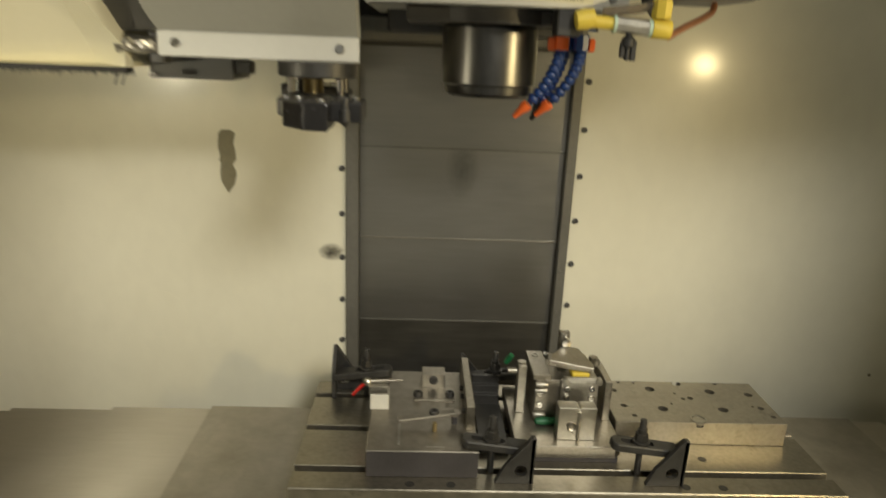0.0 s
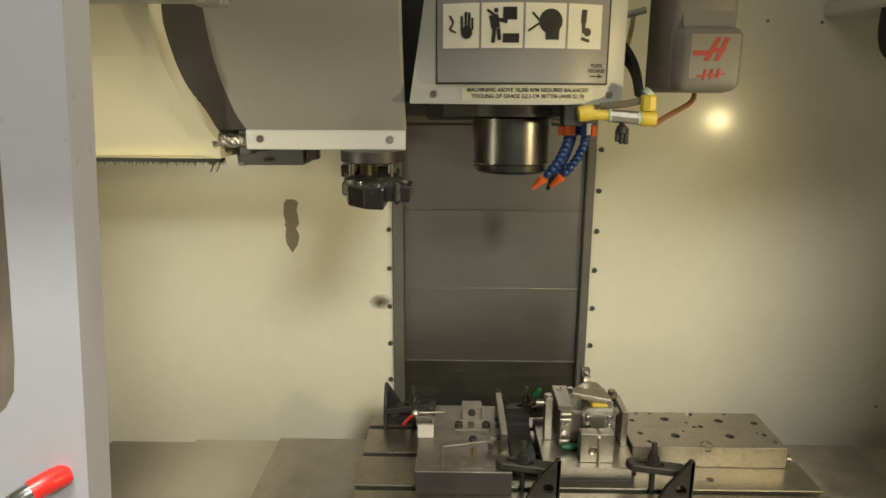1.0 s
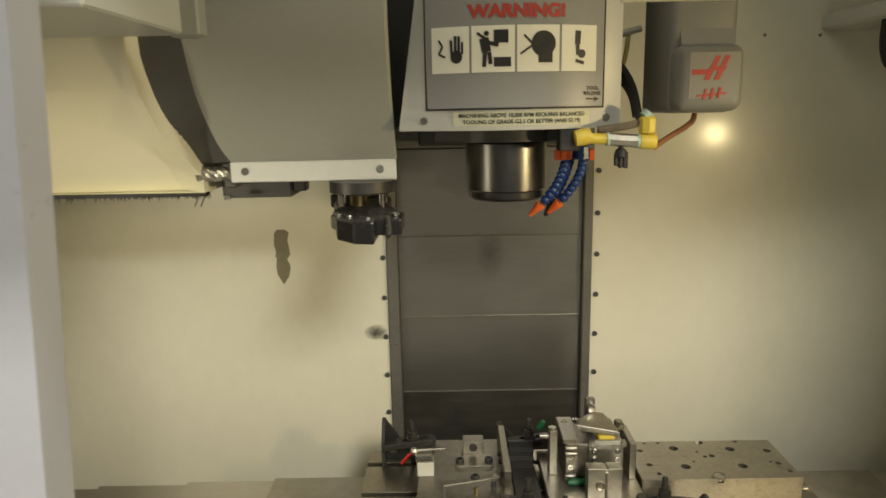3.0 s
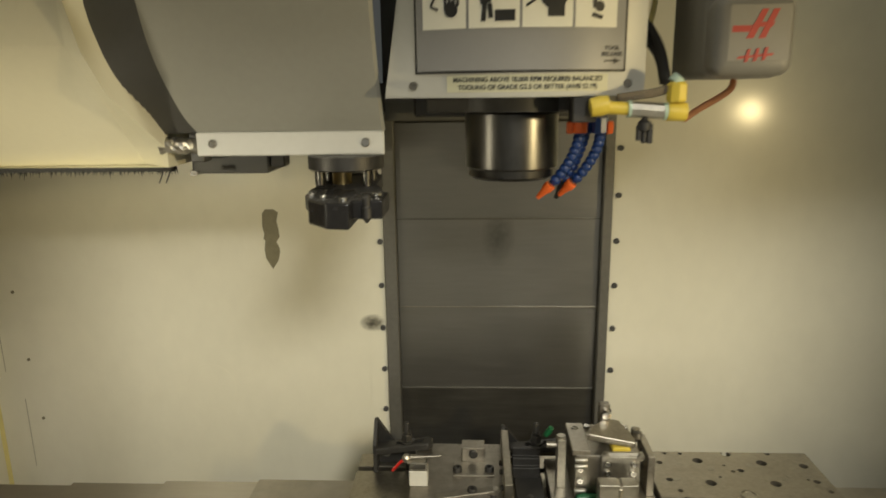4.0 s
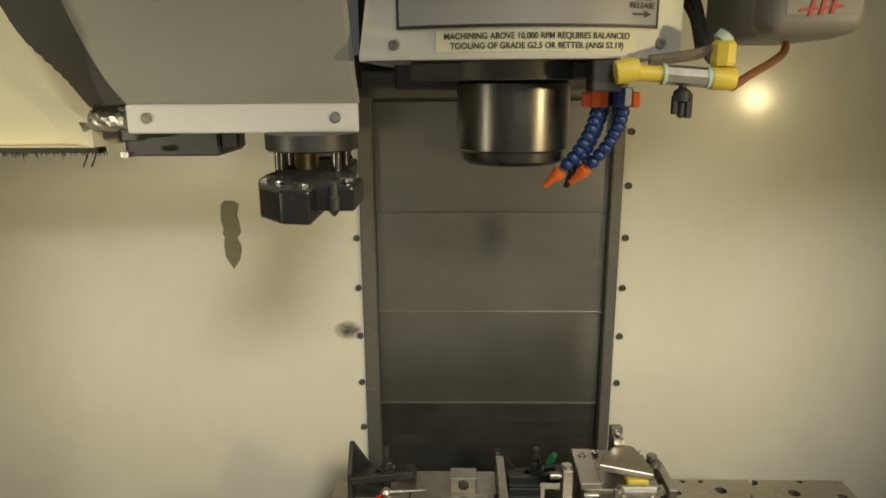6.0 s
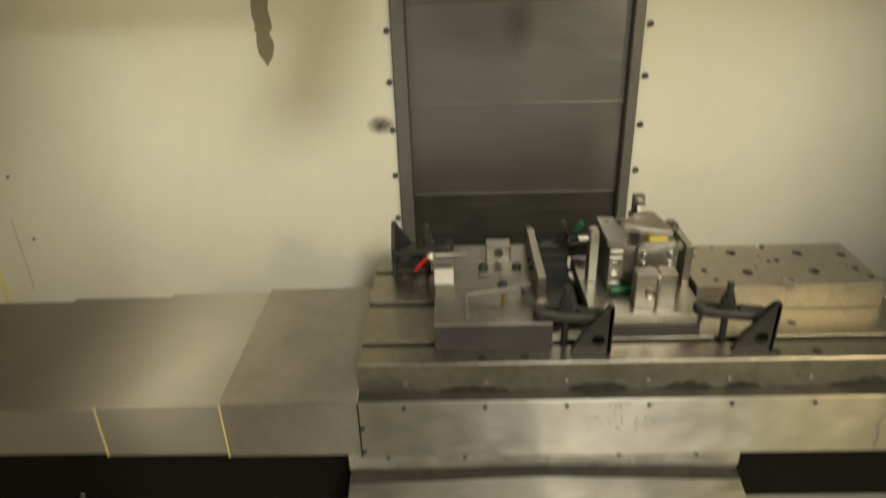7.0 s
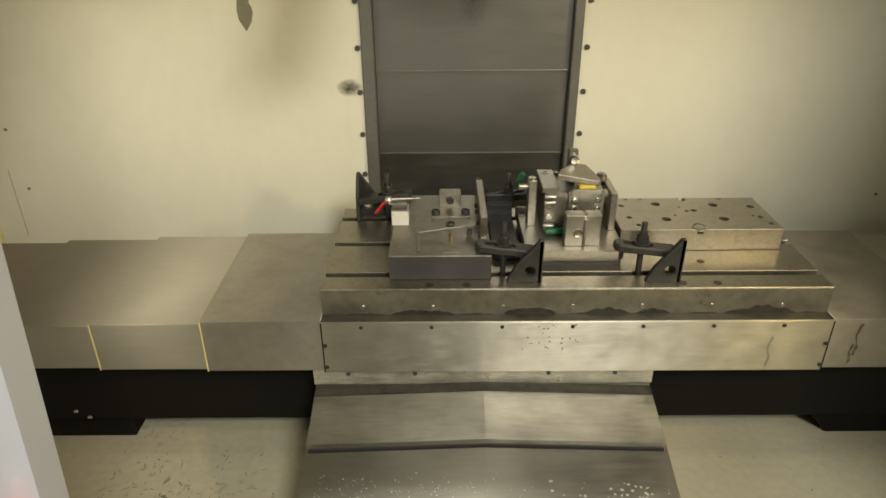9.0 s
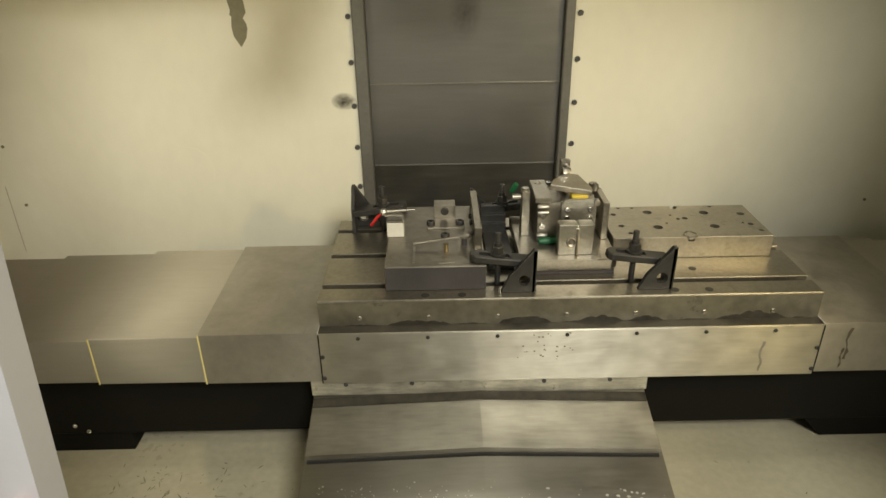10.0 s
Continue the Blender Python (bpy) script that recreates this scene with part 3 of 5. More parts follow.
humps = ((-0.274, 0.058, 0.009), (-0.082, 0.047, 0.014), (0.059, 0.038, 0.012), (0.143, 0.030, 0.008), (0.300, 0.030, 0.009), (0.345, 0.050, 0.014))
n = 160
for k in range(n + 1):
    x = -0.43 + 0.86 * k / n
    h = max(hh * max(0.0, 1 - ((x - c) / w) ** 2) ** 0.6 for c, w, hh in humps)
    rag = 0.72 + 0.20 * math.sin(170 * x) * math.sin(71 * x + 1) + 0.30 * r2.random()
    up.append((x, 0.0085 + h * rag + 0.0012 * math.sin(61 * x) + 0.0016 * r2.random()))
part("oil_stain", prism([(-0.43, 0.001)] + up + [(0.43, 0.001)], "y", -D2 - 0.0016, -D2 - 0.0024), M_OILSHADE, table, "black wavy oily residue")

# black scuffs on the sump floor, thickest beside the saddle
rs = random.Random(31)
sc = bmesh.new()
for k in range(480):
    x = -0.60 + rs.gauss(0, 0.10) if k < 450 else rs.uniform(0.45, 1.1)
    y = -0.72 + rs.gauss(0, 0.11)
    if not (-1.12 < y < -0.5 and -1.15 < x < 1.2 and abs(x - 0.015) > 0.34):
        continue
    a = rs.choice((0.5, 1.3, 2.2)) + rs.gauss(0, 0.5)
    ln, wd = rs.expovariate(1 / 0.0036) + 0.0008, rs.uniform(0.0004, 0.0015)
    q = [(-ln, -0.3 * wd), (-0.3 * ln, -wd), (0.4 * ln, -0.6 * wd), (ln, 0.2 * wd), (0.2 * ln, wd), (-0.5 * ln, 0.7 * wd)]
    prism([(x + u * math.cos(a) - v * math.sin(a), y + u * math.sin(a) + v * math.cos(a)) for u, v in q], "z", 0.4998, 0.5004, bm=sc)
tagged(finish(sc, "floor_scuffs", M_STAIN), "black scratches and scuffs on the cream sump floor", "scuff", "", "stuff")

# ---- tool changer ----
atc = thing("tool_changer", "grey tool changer housing with a white lower plate", "tool changer", (0, 0, 0))


def loft(curves, close_caps=False):
    """A skin through curves of the same count of points."""
    b = bmesh.new()
    vs = [[b.verts.new(p) for p in c] for c in curves]
    for s, t in zip(vs, vs[1:]):
        for i in range(len(s) - 1):
            b.faces.new((s[i], s[i + 1], t[i + 1], t[i]))
    return b


def arc(pts, steps=5):
    """A smooth curve through the given points."""
    out = []
    n = len(pts)
    for i in range(n - 1):
        p0, p1, p2, p3 = (Vector(pts[max(0, min(n - 1, i + k))]) for k in (-1, 0, 1, 2))
        for k in range(steps):
            u = k / steps
            out.append(0.5 * (2 * p1 + (p2 - p0) * u + (2 * p0 - 5 * p1 + 4 * p2 - p3) * u * u + (3 * p1 - p0 - 3 * p2 + p3) * u ** 3))
    return out + [Vector(pts[-1])]


inner_edge = arc([(-0.462, -0.432, 1.587), (-0.474, -0.458, 1.620), (-0.486, -0.498, 1.69), (-0.491, -0.522, 1.76), (-0.493, -0.532, 1.83), (-0.494, -0.534, 2.0)])
outer_edge = arc([(-0.560, -0.40, 1.582), (-0.556, -0.43, 1.606), (-0.552, -0.505, 1.645), (-0.562, -0.535, 1.70), (-0.570, -0.545, 1.76), (-0.575, -0.547, 2.0)])
right_edge = [Vector((-0.174, v.y, v.z)) for v in inner_edge]
mids = [[a.lerp(c, u) for a, c in zip(inner_edge, right_edge)] for u in (0.0, 0.25, 0.5, 0.75, 0.985, 1.0)]
mids[-1] = [v + Vector((0, 0.006, 0)) for v in mids[-1]]
back_r = [Vector((-0.25, -0.10, v.z)) for v in inner_edge]
back_l = [Vector((v.x, -0.10, v.z)) for v in inner_edge]
bm = loft([back_l] + mids + [back_r, back_l])
part("housing", bm, M_GREY, atc, "bulging grey housing", True)
bm = loft([[v + Vector((0, 0.2, 0)) for v in outer_edge], outer_edge, inner_edge, [v + Vector((0, 0.2, 0)) for v in inner_edge]])
part("dark_flank", bm, M_DGREY, atc, "dark grey curved flank", True)
lp = part("lower_plate", prism([(-0.463, -0.437), (-0.175, -0.437), (-0.176, -0.425), (-0.25, -0.12), (-0.463, -0.12)], "z", 1.5515, 1.587, 0.0018), M_WHITE, atc, "white lower plate with two screws")
for x in (-0.437, -0.203):
    part("screw", screw(bmesh.new(), (x, -0.437, 1.5705), 0.0068, 0.0035, (0, -1, 0)), M_CHROME, lp)
part("sensor_box", box(-0.504, -0.375, -0.366, -0.26, 1.516, 1.5512, 0.003), M_DGREY, atc, "dark box under the housing")
part("connector", box(-0.374, -0.350, -0.36, -0.33, 1.526, 1.546, 0.002), M_BLACK, atc)
fo = bmesh.new()
rf = random.Random(9)
rings = [[fo.verts.new((-0.528 + 0.0055 * k, -0.415 + (0.0125 + rf.uniform(-0.0022, 0.0022)) * math.cos(a), 1.566 + (0.0125 + rf.uniform(-0.0022, 0.0022)) * math.sin(a))) for a in (math.pi * j / 7 for j in range(14))] for k in range(13)]
for s, t in zip(rings, rings[1:]):
    for k in range(14):
        fo.faces.new((s[k], s[(k + 1) % 14], t[(k + 1) % 14], t[k]))
part("link", fo, M_ALUB, atc, "crumpled shiny foil round the link")
part("bracket", box(-0.483, -0.462, -0.415, -0.38, 1.54, 1.585, 0.002), M_DGREY, atc)
part("nozzle_tip", box(-0.484, -0.474, -0.42, -0.405, 1.520, 1.527), M_CHROME, atc)

cover = thing("carousel_cover", "cream painted tool carousel cover with a brush strip", "machine cover", (-0.8, -0.3, 1.537))
bm = bmesh.new()
fr = [(-0.4, -0.007), (0.230, -0.007), (0.230, 0.170), (0.226, 0.55), (-0.4, 0.55)]
fy = [-0.08, -0.08, -0.27, -0.275, -0.275]
ou = [(-0.4, -0.075, -0.006), (0.283, -0.12, -0.004), (0.285, -0.125, 0.025), (0.277, -0.175, 0.058), (0.269, -0.25, 0.108), (0.257, -0.28, 0.163), (0.248, -0.29, 0.223), (0.242, -0.292, 0.55), (-0.4, -0.10, 0.55)]
F1 = [bm.verts.new((x, y, z)) for (x, z), y in zip(fr, fy)]
O1 = [bm.verts.new(p) for p in ou]
O2 = [bm.verts.new((x, 0.25, z)) for x, y, z in ou]
cr = bm.verts.new((-0.4, -0.27, 0.170))
low = [F1[1]] + [bm.verts.new(F1[1].co.lerp(F1[2].co, u)) for u in (0.18, 0.37, 0.65)] + [F1[2]]
high = [F1[2], bm.verts.new(F1[2].co.lerp(F1[3].co, 0.14)), F1[3]]
bm.faces.new([F1[0]] + low + [cr])
bm.faces.new([cr] + high + [F1[4]])
bm.faces.new((F1[0], F1[1], O1[1], O1[0]))
for k in range(4):
    bm.faces.new((low[k], low[k + 1], O1[k + 2], O1[k + 1]))
for k in range(2):
    bm.faces.new((high[k], high[k + 1], O1[k + 6], O1[k + 5]))
bm.faces.new((F1[3], F1[4], O1[8], O1[7]))
bm.faces.new((F1[4], cr, F1[0], O1[0], O1[8]))
for i in range(9):
    bm.faces.new((O1[i], O1[(i + 1) % 9], O2[(i + 1) % 9], O2[i]))
bm.faces.new(O2[::-1])
fold = set(zip(low, low[1:])) | set(zip(high, high[1:]))
bmesh.ops.bevel(bm, geom=[e for e in (bm.edges.get(p) for p in fold) if e], offset=0.004, segments=3, affect="EDGES", profile=0.5)
bmesh.ops.triangulate(bm, faces=[f for f in bm.faces if len(f.verts) > 4])
part("shell", bm, M_CREAM, cover, "", True)
bm = bmesh.new()
rb = random.Random(3)
x = -0.4
box(-0.4, 0.272, -0.089, -0.079, -0.0075, 0.0, bm=bm)
while x < 0.274:
    L = rb.uniform(0.008, 0.0145) + (0.006 if rb.random() < 0.12 else 0)
    lean = rb.uniform(-0.005, 0.005)
    y = rb.uniform(-0.088, -0.08)
    vs = [bm.verts.new(p) for p in ((x, y, 0.0), (x + 0.004, y, 0.0), (x + 0.003 + lean, y - 0.002, -L), (x + 0.001 + lean, y + 0.002, -L))]
    bm.faces.new(vs)
    vb = [bm.verts.new(p) for p in ((x, y + 0.003, 0.0), (x + 0.003, y + 0.003, 0.0))]
    bm.faces.new((vs[0], vs[3], vb[0]))
    bm.faces.new((vs[1], vb[1], vs[2]))
    bm.faces.new((vb[0], vb[1], vs[2], vs[3]))
    x += rb.uniform(0.0012, 0.0026)
for wx in (0.265, 0.276):
    tube([(wx, -0.1, 0.002), (wx - 0.001, -0.102, -0.008), (wx - 0.008, -0.104, -0.024)], 0.0011, bm, 6)
part("brush_strip", bm, M_RUBBER, cover, "ragged black brush strip").location = (0, 0, -0.0065)

# double arm, parked across the spindle's line, right under its hub
arm = thing("tool_change_arm", "black steel double tool change arm, parked under its hub", "tool arm", (-0.236, -0.424, 1.477))
part("hub", lathe([(0.058, 0.0743), (0.058, 0.055), (0.055, 0.053), (0.02, 0.053)], 36), M_BLACK, arm, "dark round hub flange", True)
part("shaft", cyl((-0.008, 0, 0.026), (-0.008, 0, 0.056), 0.015), M_BRASS, arm, "worn steel shaft", True)
for dx, dy in ((-0.035, -0.03), (0.035, -0.03), (0.035, 0.03), (-0.035, 0.03)):
    part("stud", cyl((dx, dy, 0.026), (dx, dy, 0.056), 0.006, seg=12), M_SPIN, arm, "", True)
body_pts = [(-0.045, 0.0), (-0.040, -0.11), (0.048, -0.15), (0.062, -0.05), (0.045, 0.0), (0.040, 0.11), (-0.048, 0.15), (-0.062, 0.05)]
part("beam", prism(body_pts, "z", 0.006, 0.030, 0.003), M_BLACK, arm)
for x, y in ((-0.034, -0.035), (-0.035, -0.062), (-0.034, -0.088), (0.0, -0.07), (0.02, -0.10), (0.0, -0.115)):
    part("bore", cyl((x, y, 0.0299), (x, y, 0.0304), 0.0065, seg=14), M_CAST, arm, "dark bore in the arm")
for k in range(3):
    part("rib", box(-0.036 - 0.001 * k, -0.010, -0.050 - 0.019 * k, -0.041 - 0.019 * k, 0.0295, 0.0325, 0.001), M_CAST, arm, "dark raised rib across the arm")
for turn in (0, 180):
    m = pose(0, 0, 0, 0, 0, turn)
    j = part("gripper_jaw", prism([(-0.035, -0.10), (-0.020, -0.175), (0.010, -0.210), (0.041, -0.216), (0.041, -0.14), (0.03, -0.09)], "z", 0.0, 0.034, 0.003, None, 2), M_WET, arm, "blocky black gripper end")
    f = part("finger", box(0.039, 0.080, -0.190, -0.120, 0.009, 0.034, 0.003, None, 2), M_WET, arm, "black clamping finger with wet highlights")
    p = part("release_pin", lathe([(0.001, -0.004), (0.007, 0.003), (0.007, 0.016), (0.0055, 0.018), (0.0055, 0.030), (0.003, 0.032)], 14), M_BLACK, arm, "", True)
    for o in (j, f):
        o.matrix_local = m
    p.matrix_local = m @ Matrix.Translation((0.059, -0.188, 0.008))
    for x, y, r in ((-0.02, -0.15, 0.006), (0.0, -0.17, 0.005), (0.03, -0.19, 0.006), (0.068, -0.16, 0.007)):
        q = part("screw", screw(bmesh.new(), (x, y, 0.0335 if x < 0.05 else 0.0355), r, 0.004, (0, 0, 1)), M_CHROME, arm)
        q.matrix_local = m

# ---- spindle head ----
head = thing("spindle_head", "light grey spindle head cover with warning labels", "spindle head", (0.012, -0.49, 1.635))
hp = [(-0.176, 0.0), (-0.174, 0.003), (-0.145, 0.20), (-0.14, 0.5), (0.182, 0.5), (0.182, 0.0)]
part("cover", prism(hp, "y", 0.0, 0.36, 0.004, None, 2), M_LGREY, head)
part("base_plate", box(-0.12, 0.12, 0.02, 0.2, -0.022, 0.0, 0.003), M_BLACK, head, "black flange under the cover")
part("bolt_ring", lathe([(0.105, 0.0), (0.105, 0.02), (0.07, 0.02)], 36), M_BLACK, head, "", True).matrix_local = Matrix.Translation((0.004, 0.103, -0.021))
# spindle nose
sp = part("spindle", lathe([(0.001, -0.0), (0.030, -0.0), (0.032, 0.0), (0.060, 0.001), (0.068, 0.006), (0.069, 0.017), (0.072, 0.020), (0.072, 0.10), (0.066, 0.105), (0.066, 0.130)], 48), M_SPIN, head, "dark polished steel spindle nose", True)
sp.matrix_local = Matrix.Translation((0.006, 0.103, -0.126))
for a in range(8):
    c, s = math.cos(a * math.pi / 4 + 0.3), math.sin(a * math.pi / 4 + 0.3)
    part("flange_bolt", cyl((0.004 + 0.078 * c, 0.103 + 0.078 * s, -0.016), (0.004 + 0.078 * c, 0.103 + 0.078 * s, -0.0), 0.008, seg=12), M_CHROME, head)
# back of the head down to the column
part("head_casting", box(-0.155, 0.17, 0.2, 0.46, -0.035, 0.4, 0.004), M_DGREY, head, "dark casting between the head and the column")
part("lower_bar", box(-0.23, 0.225, 0.40, 0.478, -0.05, -0.005, 0.002), M_ZFRAME, head, "grey bar across the top of the column cover")

# ---- things on the table ----
def cut(ob, cutter):
    """Cuts the holes given as a bmesh out of a mesh object."""
    me = bpy.data.meshes.new("cutter")
    bmesh.ops.recalc_face_normals(cutter, faces=cutter.faces[:])
    cutter.to_mesh(me)
    cutter.free()
    c = new("cutter", me)
    c.matrix_world = ob.parent.matrix_basis @ ob.matrix_basis
    mod = ob.modifiers.new("holes", "BOOLEAN")
    mod.object, mod.solver, mod.operation = c, "EXACT", "DIFFERENCE"
    bpy.context.view_layer.update()
    done = bpy.data.meshes.new_from_object(ob.evaluated_get(bpy.context.evaluated_depsgraph_get()))
    ob.modifiers.clear()
    ob.data = done
    bpy.data.objects.remove(c)
    return ob


# aluminium plate with counterbored holes
rp = thing("fixture_plate", "bright machined aluminium plate with many drilled holes on the table", "fixture plate", (0.444, -0.314, 0.9))
pl = part("plate", box(-0.159, 0.158, -0.077, 0.078, 0, 0.046, 0.0016, None, 2), M_ALU, rp)
hs = bmesh.new()
for x, y, r in ((0.312, -0.277, 0.006), (0.386, -0.269, 0.0095), (0.387, -0.344, 0.0095), (0.448, -0.244, 0.009), (0.504, -0.275, 0.0095), (0.502, -0.344, 0.0095), (0.578, -0.284, 0.008),
                (0.578, -0.336, 0.006), (0.587, -0.367, 0.005), (0.528, -0.242, 0.005), (0.315, -0.335, 0.006), (0.36, -0.244, 0.004), (0.33, -0.244, 0.004), (0.44, -0.305, 0.0045), (0.455, -0.302, 0.006),
                (0.565, -0.33, 0.003), (0.325, -0.37, 0.005), (0.43, -0.285, 0.003), (0.41, -0.325, 0.003)):
    cyl((x - 0.444, y + 0.314, 0.02), (x - 0.444, y + 0.314, 0.06), r, seg=18, bm=hs)
cyl((-0.004, -0.0675, 0.036), (-0.004, -0.0675, 0.06), 0.0112, seg=24, bm=hs)
cut(pl, hs)
part("bush", lathe([(0.0145, 0.0), (0.0145, 0.0012), (0.013, 0.002), (0.0112, 0.001), (0.0106, -0.006)], 28), M_ALUB, rp, "bright chamfered bush at the plate's edge", True).matrix_local = Matrix.Translation((-0.004, -0.0675, 0.046))
part("end_strip", box(0.158, 0.166, -0.06, 0.08, 0.0, 0.038, 0.001), M_ALU, rp)
rw = random.Random(5)
for k in range(9):
    cx, cy, r = rw.uniform(-0.14, 0.14), rw.uniform(-0.06, 0.06), rw.uniform(0.003, 0.009)
    part("dried_drop", prism([(cx + r * rw.uniform(0.6, 1.3) * math.cos(a), cy + r * rw.uniform(0.6, 1.3) * math.sin(a)) for a in (i * 0.7 for i in range(9))], "z", 0.0459, 0.0463), M_DUSTY, rp, "dull dried coolant patch")
part("dowel", cyl((0.158, -0.075, 0.02), (0.168, -0.075, 0.02), 0.003, seg=10), M_DULL, rp)

# left fixture
lf = thing("fixture_plate", "grey steel fixture plate with stops and a sawn front edge", "fixture plate", (-0.0645, -0.36, 0.9))
part("plate", box(-0.0925, 0.0925, -0.140, 0.141, 0, 0.048, 0.0012), M_DULL, lf)
part("sawn_edge", box(-0.0915, 0.0915, -0.1415, -0.1401, 0.001, 0.0465), M_STEELD, lf, "dark sawn front edge")
part("upright_bar", box(0.0745, 0.0885, -0.075, 0.115, 0.048, 0.094, 0.0012), M_TABLE, lf, "upright steel locating bar")
for y in (-0.05, 0.0, 0.03):
    part("bar_screw", screw(bmesh.new(), (0.0745, y, 0.072), 0.005, 0.006, (-1, 0, 0)), M_BLACK, lf)
blk = part("stop_block", box(-0.0015, 0.0425, 0.068, 0.100, 0.048, 0.080, 0.0012), M_ALU, lf, "aluminium stop block")
part("screw", screw(bmesh.new(), (0.0205, 0.068, 0.068), 0.0085, 0.004, (0, -1, 0)), M_BLACK, blk)
part("foot_plate", box(-0.016, 0.060, 0.02, 0.068, 0.048, 0.052, 0.0008), M_ALU, lf)
for x, y in ((-0.0085, 0.034), (0.0505, 0.036)):
    part("cap_screw", lathe([(0.0085, 0.0), (0.0085, 0.007), (0.0075, 0.009), (0.0045, 0.009), (0.0045, 0.004)], 18), M_BLACK, lf, "", True).matrix_local = Matrix.Translation((x, y, 0.052))
strap = part("leaf_strap", box(-0.048, 0.052, -0.008, 0.008, 0, 0.003, 0.0008), M_ALU, lf, "thin sheet strap held by a screw")
strap.matrix_local = Matrix.Translation((0.005, -0.058, 0.064)) @ Euler((0, radians(-4), radians(8))).to_matrix().to_4x4()
part("strap_leg", box(-0.042, -0.0375, -0.125, -0.06, 0.049, 0.0505), M_ALUB, lf, "bright strip on the plate")
part("strap_screw", lathe([(0.0085, 0.0), (0.0085, 0.006), (0.0075, 0.008), (0.0045, 0.008), (0.0045, 0.003)], 18), M_BLACK, lf, "", True).matrix_local = Matrix.Translation((0.0195, -0.054, 0.066))
part("strap_end", cyl((0.056, -0.051, 0.0655), (0.056, -0.051, 0.0695), 0.0125, seg=22, bev=0.0008), M_ALU, lf, "", True)
part("strap_post", cyl((0.056, -0.051, 0.047), (0.056, -0.051, 0.066), 0.005, seg=12), M_STEELD, lf, "", True)
part("stud", cyl((0.0205, -0.078, 0.046), (0.0205, -0.078, 0.064), 0.004, seg=12), M_BRASS, lf, "small dull brass stud")
part("engraved_line", box(0.006, 0.036, -0.128, -0.1255, 0.0481, 0.0487), M_ALUB, lf, "bright scribed mark")

M_BLOCK = material("off_white_plastic", (0.60, 0.585, 0.52), 0.5, var=0.06, scale=30, bump=0.03)
wb = thing("white_gauge_block", "small white plastic block standing on the fixture plate", "block", (-0.1425, -0.358, 0.948))
part("block", box(-0.0165, 0.0165, -0.014, 0.014, 0, 0.030, 0.001), M_BLOCK, wb)
part("bracket", prism([(-0.0165, 0.030), (0.0165, 0.030), (0.0165, 0.046), (0.0135, 0.046), (0.0135, 0.034), (-0.0165, 0.034)], "y", -0.013, 0.013), M_ALUB, wb, "bent bright metal bracket")
part("bracket_top", box(-0.02, 0.0165, -0.012, 0.012, 0.043, 0.046, 0.0005), M_ALUB, wb)
part("probe_rod", cyl((-0.022, 0.0, 0.050), (0.040, 0.006, 0.050), 0.0040, 0.0012, seg=12), M_DULL, wb, "thin tapered steel probe", True)
part("probe_head", lathe([(0.001, -0.006), (0.007, -0.004), (0.008, 0.002), (0.005, 0.007), (0.001, 0.008)], 16), M_ALUB, wb, "", True).matrix_local = Matrix.Translation((-0.022, 0.0, 0.048))
part("lead", tube([(-0.024, 0.0, 0.046), (-0.034, 0.004, 0.038), (-0.044, 0.012, 0.022), (-0.05, 0.018, 0.012)], 0.0030), M_RED, wb, "red plastic lead", True)


def clamp(x, y, rz, scale=1.0):
    """A strap clamp: heel block, slotted strap, stud, nut and washer. Its stud stands at the origin."""
    c = thing("strap_clamp", "black oxide strap clamp with stud, nut and triangular heel block", "clamp", (x, y, 0.9), rz, "strap clamps on the table")
    heel = bmesh.new()
    prism([(0.004, 0.0), (0.066, 0.0), (0.068, 0.083 * scale), (0.062, 0.085 * scale), (0.018, 0.03)], "y", -0.034, -0.024, 0.001, heel)
    hb = part("heel_block", heel, M_BLACK, c, "triangular heel block with a round hole")
    cc = cyl((0.046, -0.05, 0.024), (0.046, -0.01, 0.024), 0.0105, seg=20)
    cut(hb, cc)
    part("heel_flange", prism([(-0.034, 0.0), (0.014, 0.0), (0.010, 0.05 * scale), (-0.022, 0.084 * scale), (-0.034, 0.084 * scale)], "x", 0.060, 0.068, 0.001), M_BLACK, c)
    st = bmesh.new()
    prism([(-0.052, -0.008), (-0.044, -0.016), (0.062, -0.016), (0.062, 0.016), (-0.044, 0.016), (-0.052, 0.008)], "z", 0.0, 0.014, 0.002, st)
    sb = part("strap", st, M_BLACK, c, "slotted strap")
    sl = bmesh.new()
    prism([(-0.036, -0.0065), (0.02, -0.0065), (0.02, 0.0065), (-0.036, 0.0065)], "z", -0.02, 0.04, 0.002, sl)
    cut(sb, sl)
    sb.matrix_local = Matrix.Translation((0, 0, 0.046)) @ Euler((0, radians(7), 0)).to_matrix().to_4x4()
    s = bmesh.new()
    cyl((0, 0, 0.0), (0, 0, 0.104), 0.0055, seg=14, bm=s, bev=0.001)
    part("stud", s, M_BLACK, c, "threaded stud", True)
    part("washer", cyl((0, 0, 0.0605), (0, 0, 0.0655), 0.0145, seg=24, bev=0.001), M_BLACK, c, "", True)
    part("nut", cyl((0, 0, 0.0655), (0, 0, 0.079), 0.0115, 0.0105, seg=6, bev=0.001), M_BLACK, c, "hexagon nut")
    part("nut_collar", cyl((0, 0, 0.079), (0, 0, 0.086), 0.0075, seg=16), M_BLACK, c, "", True)
    return c


clamp(0.050, -0.481, 0)
clamp(0.300, -0.481, 0)
clamp(-0.176, -0.237, 180, 1.15)
clamp(0.080, -0.237, 180, 1.0)
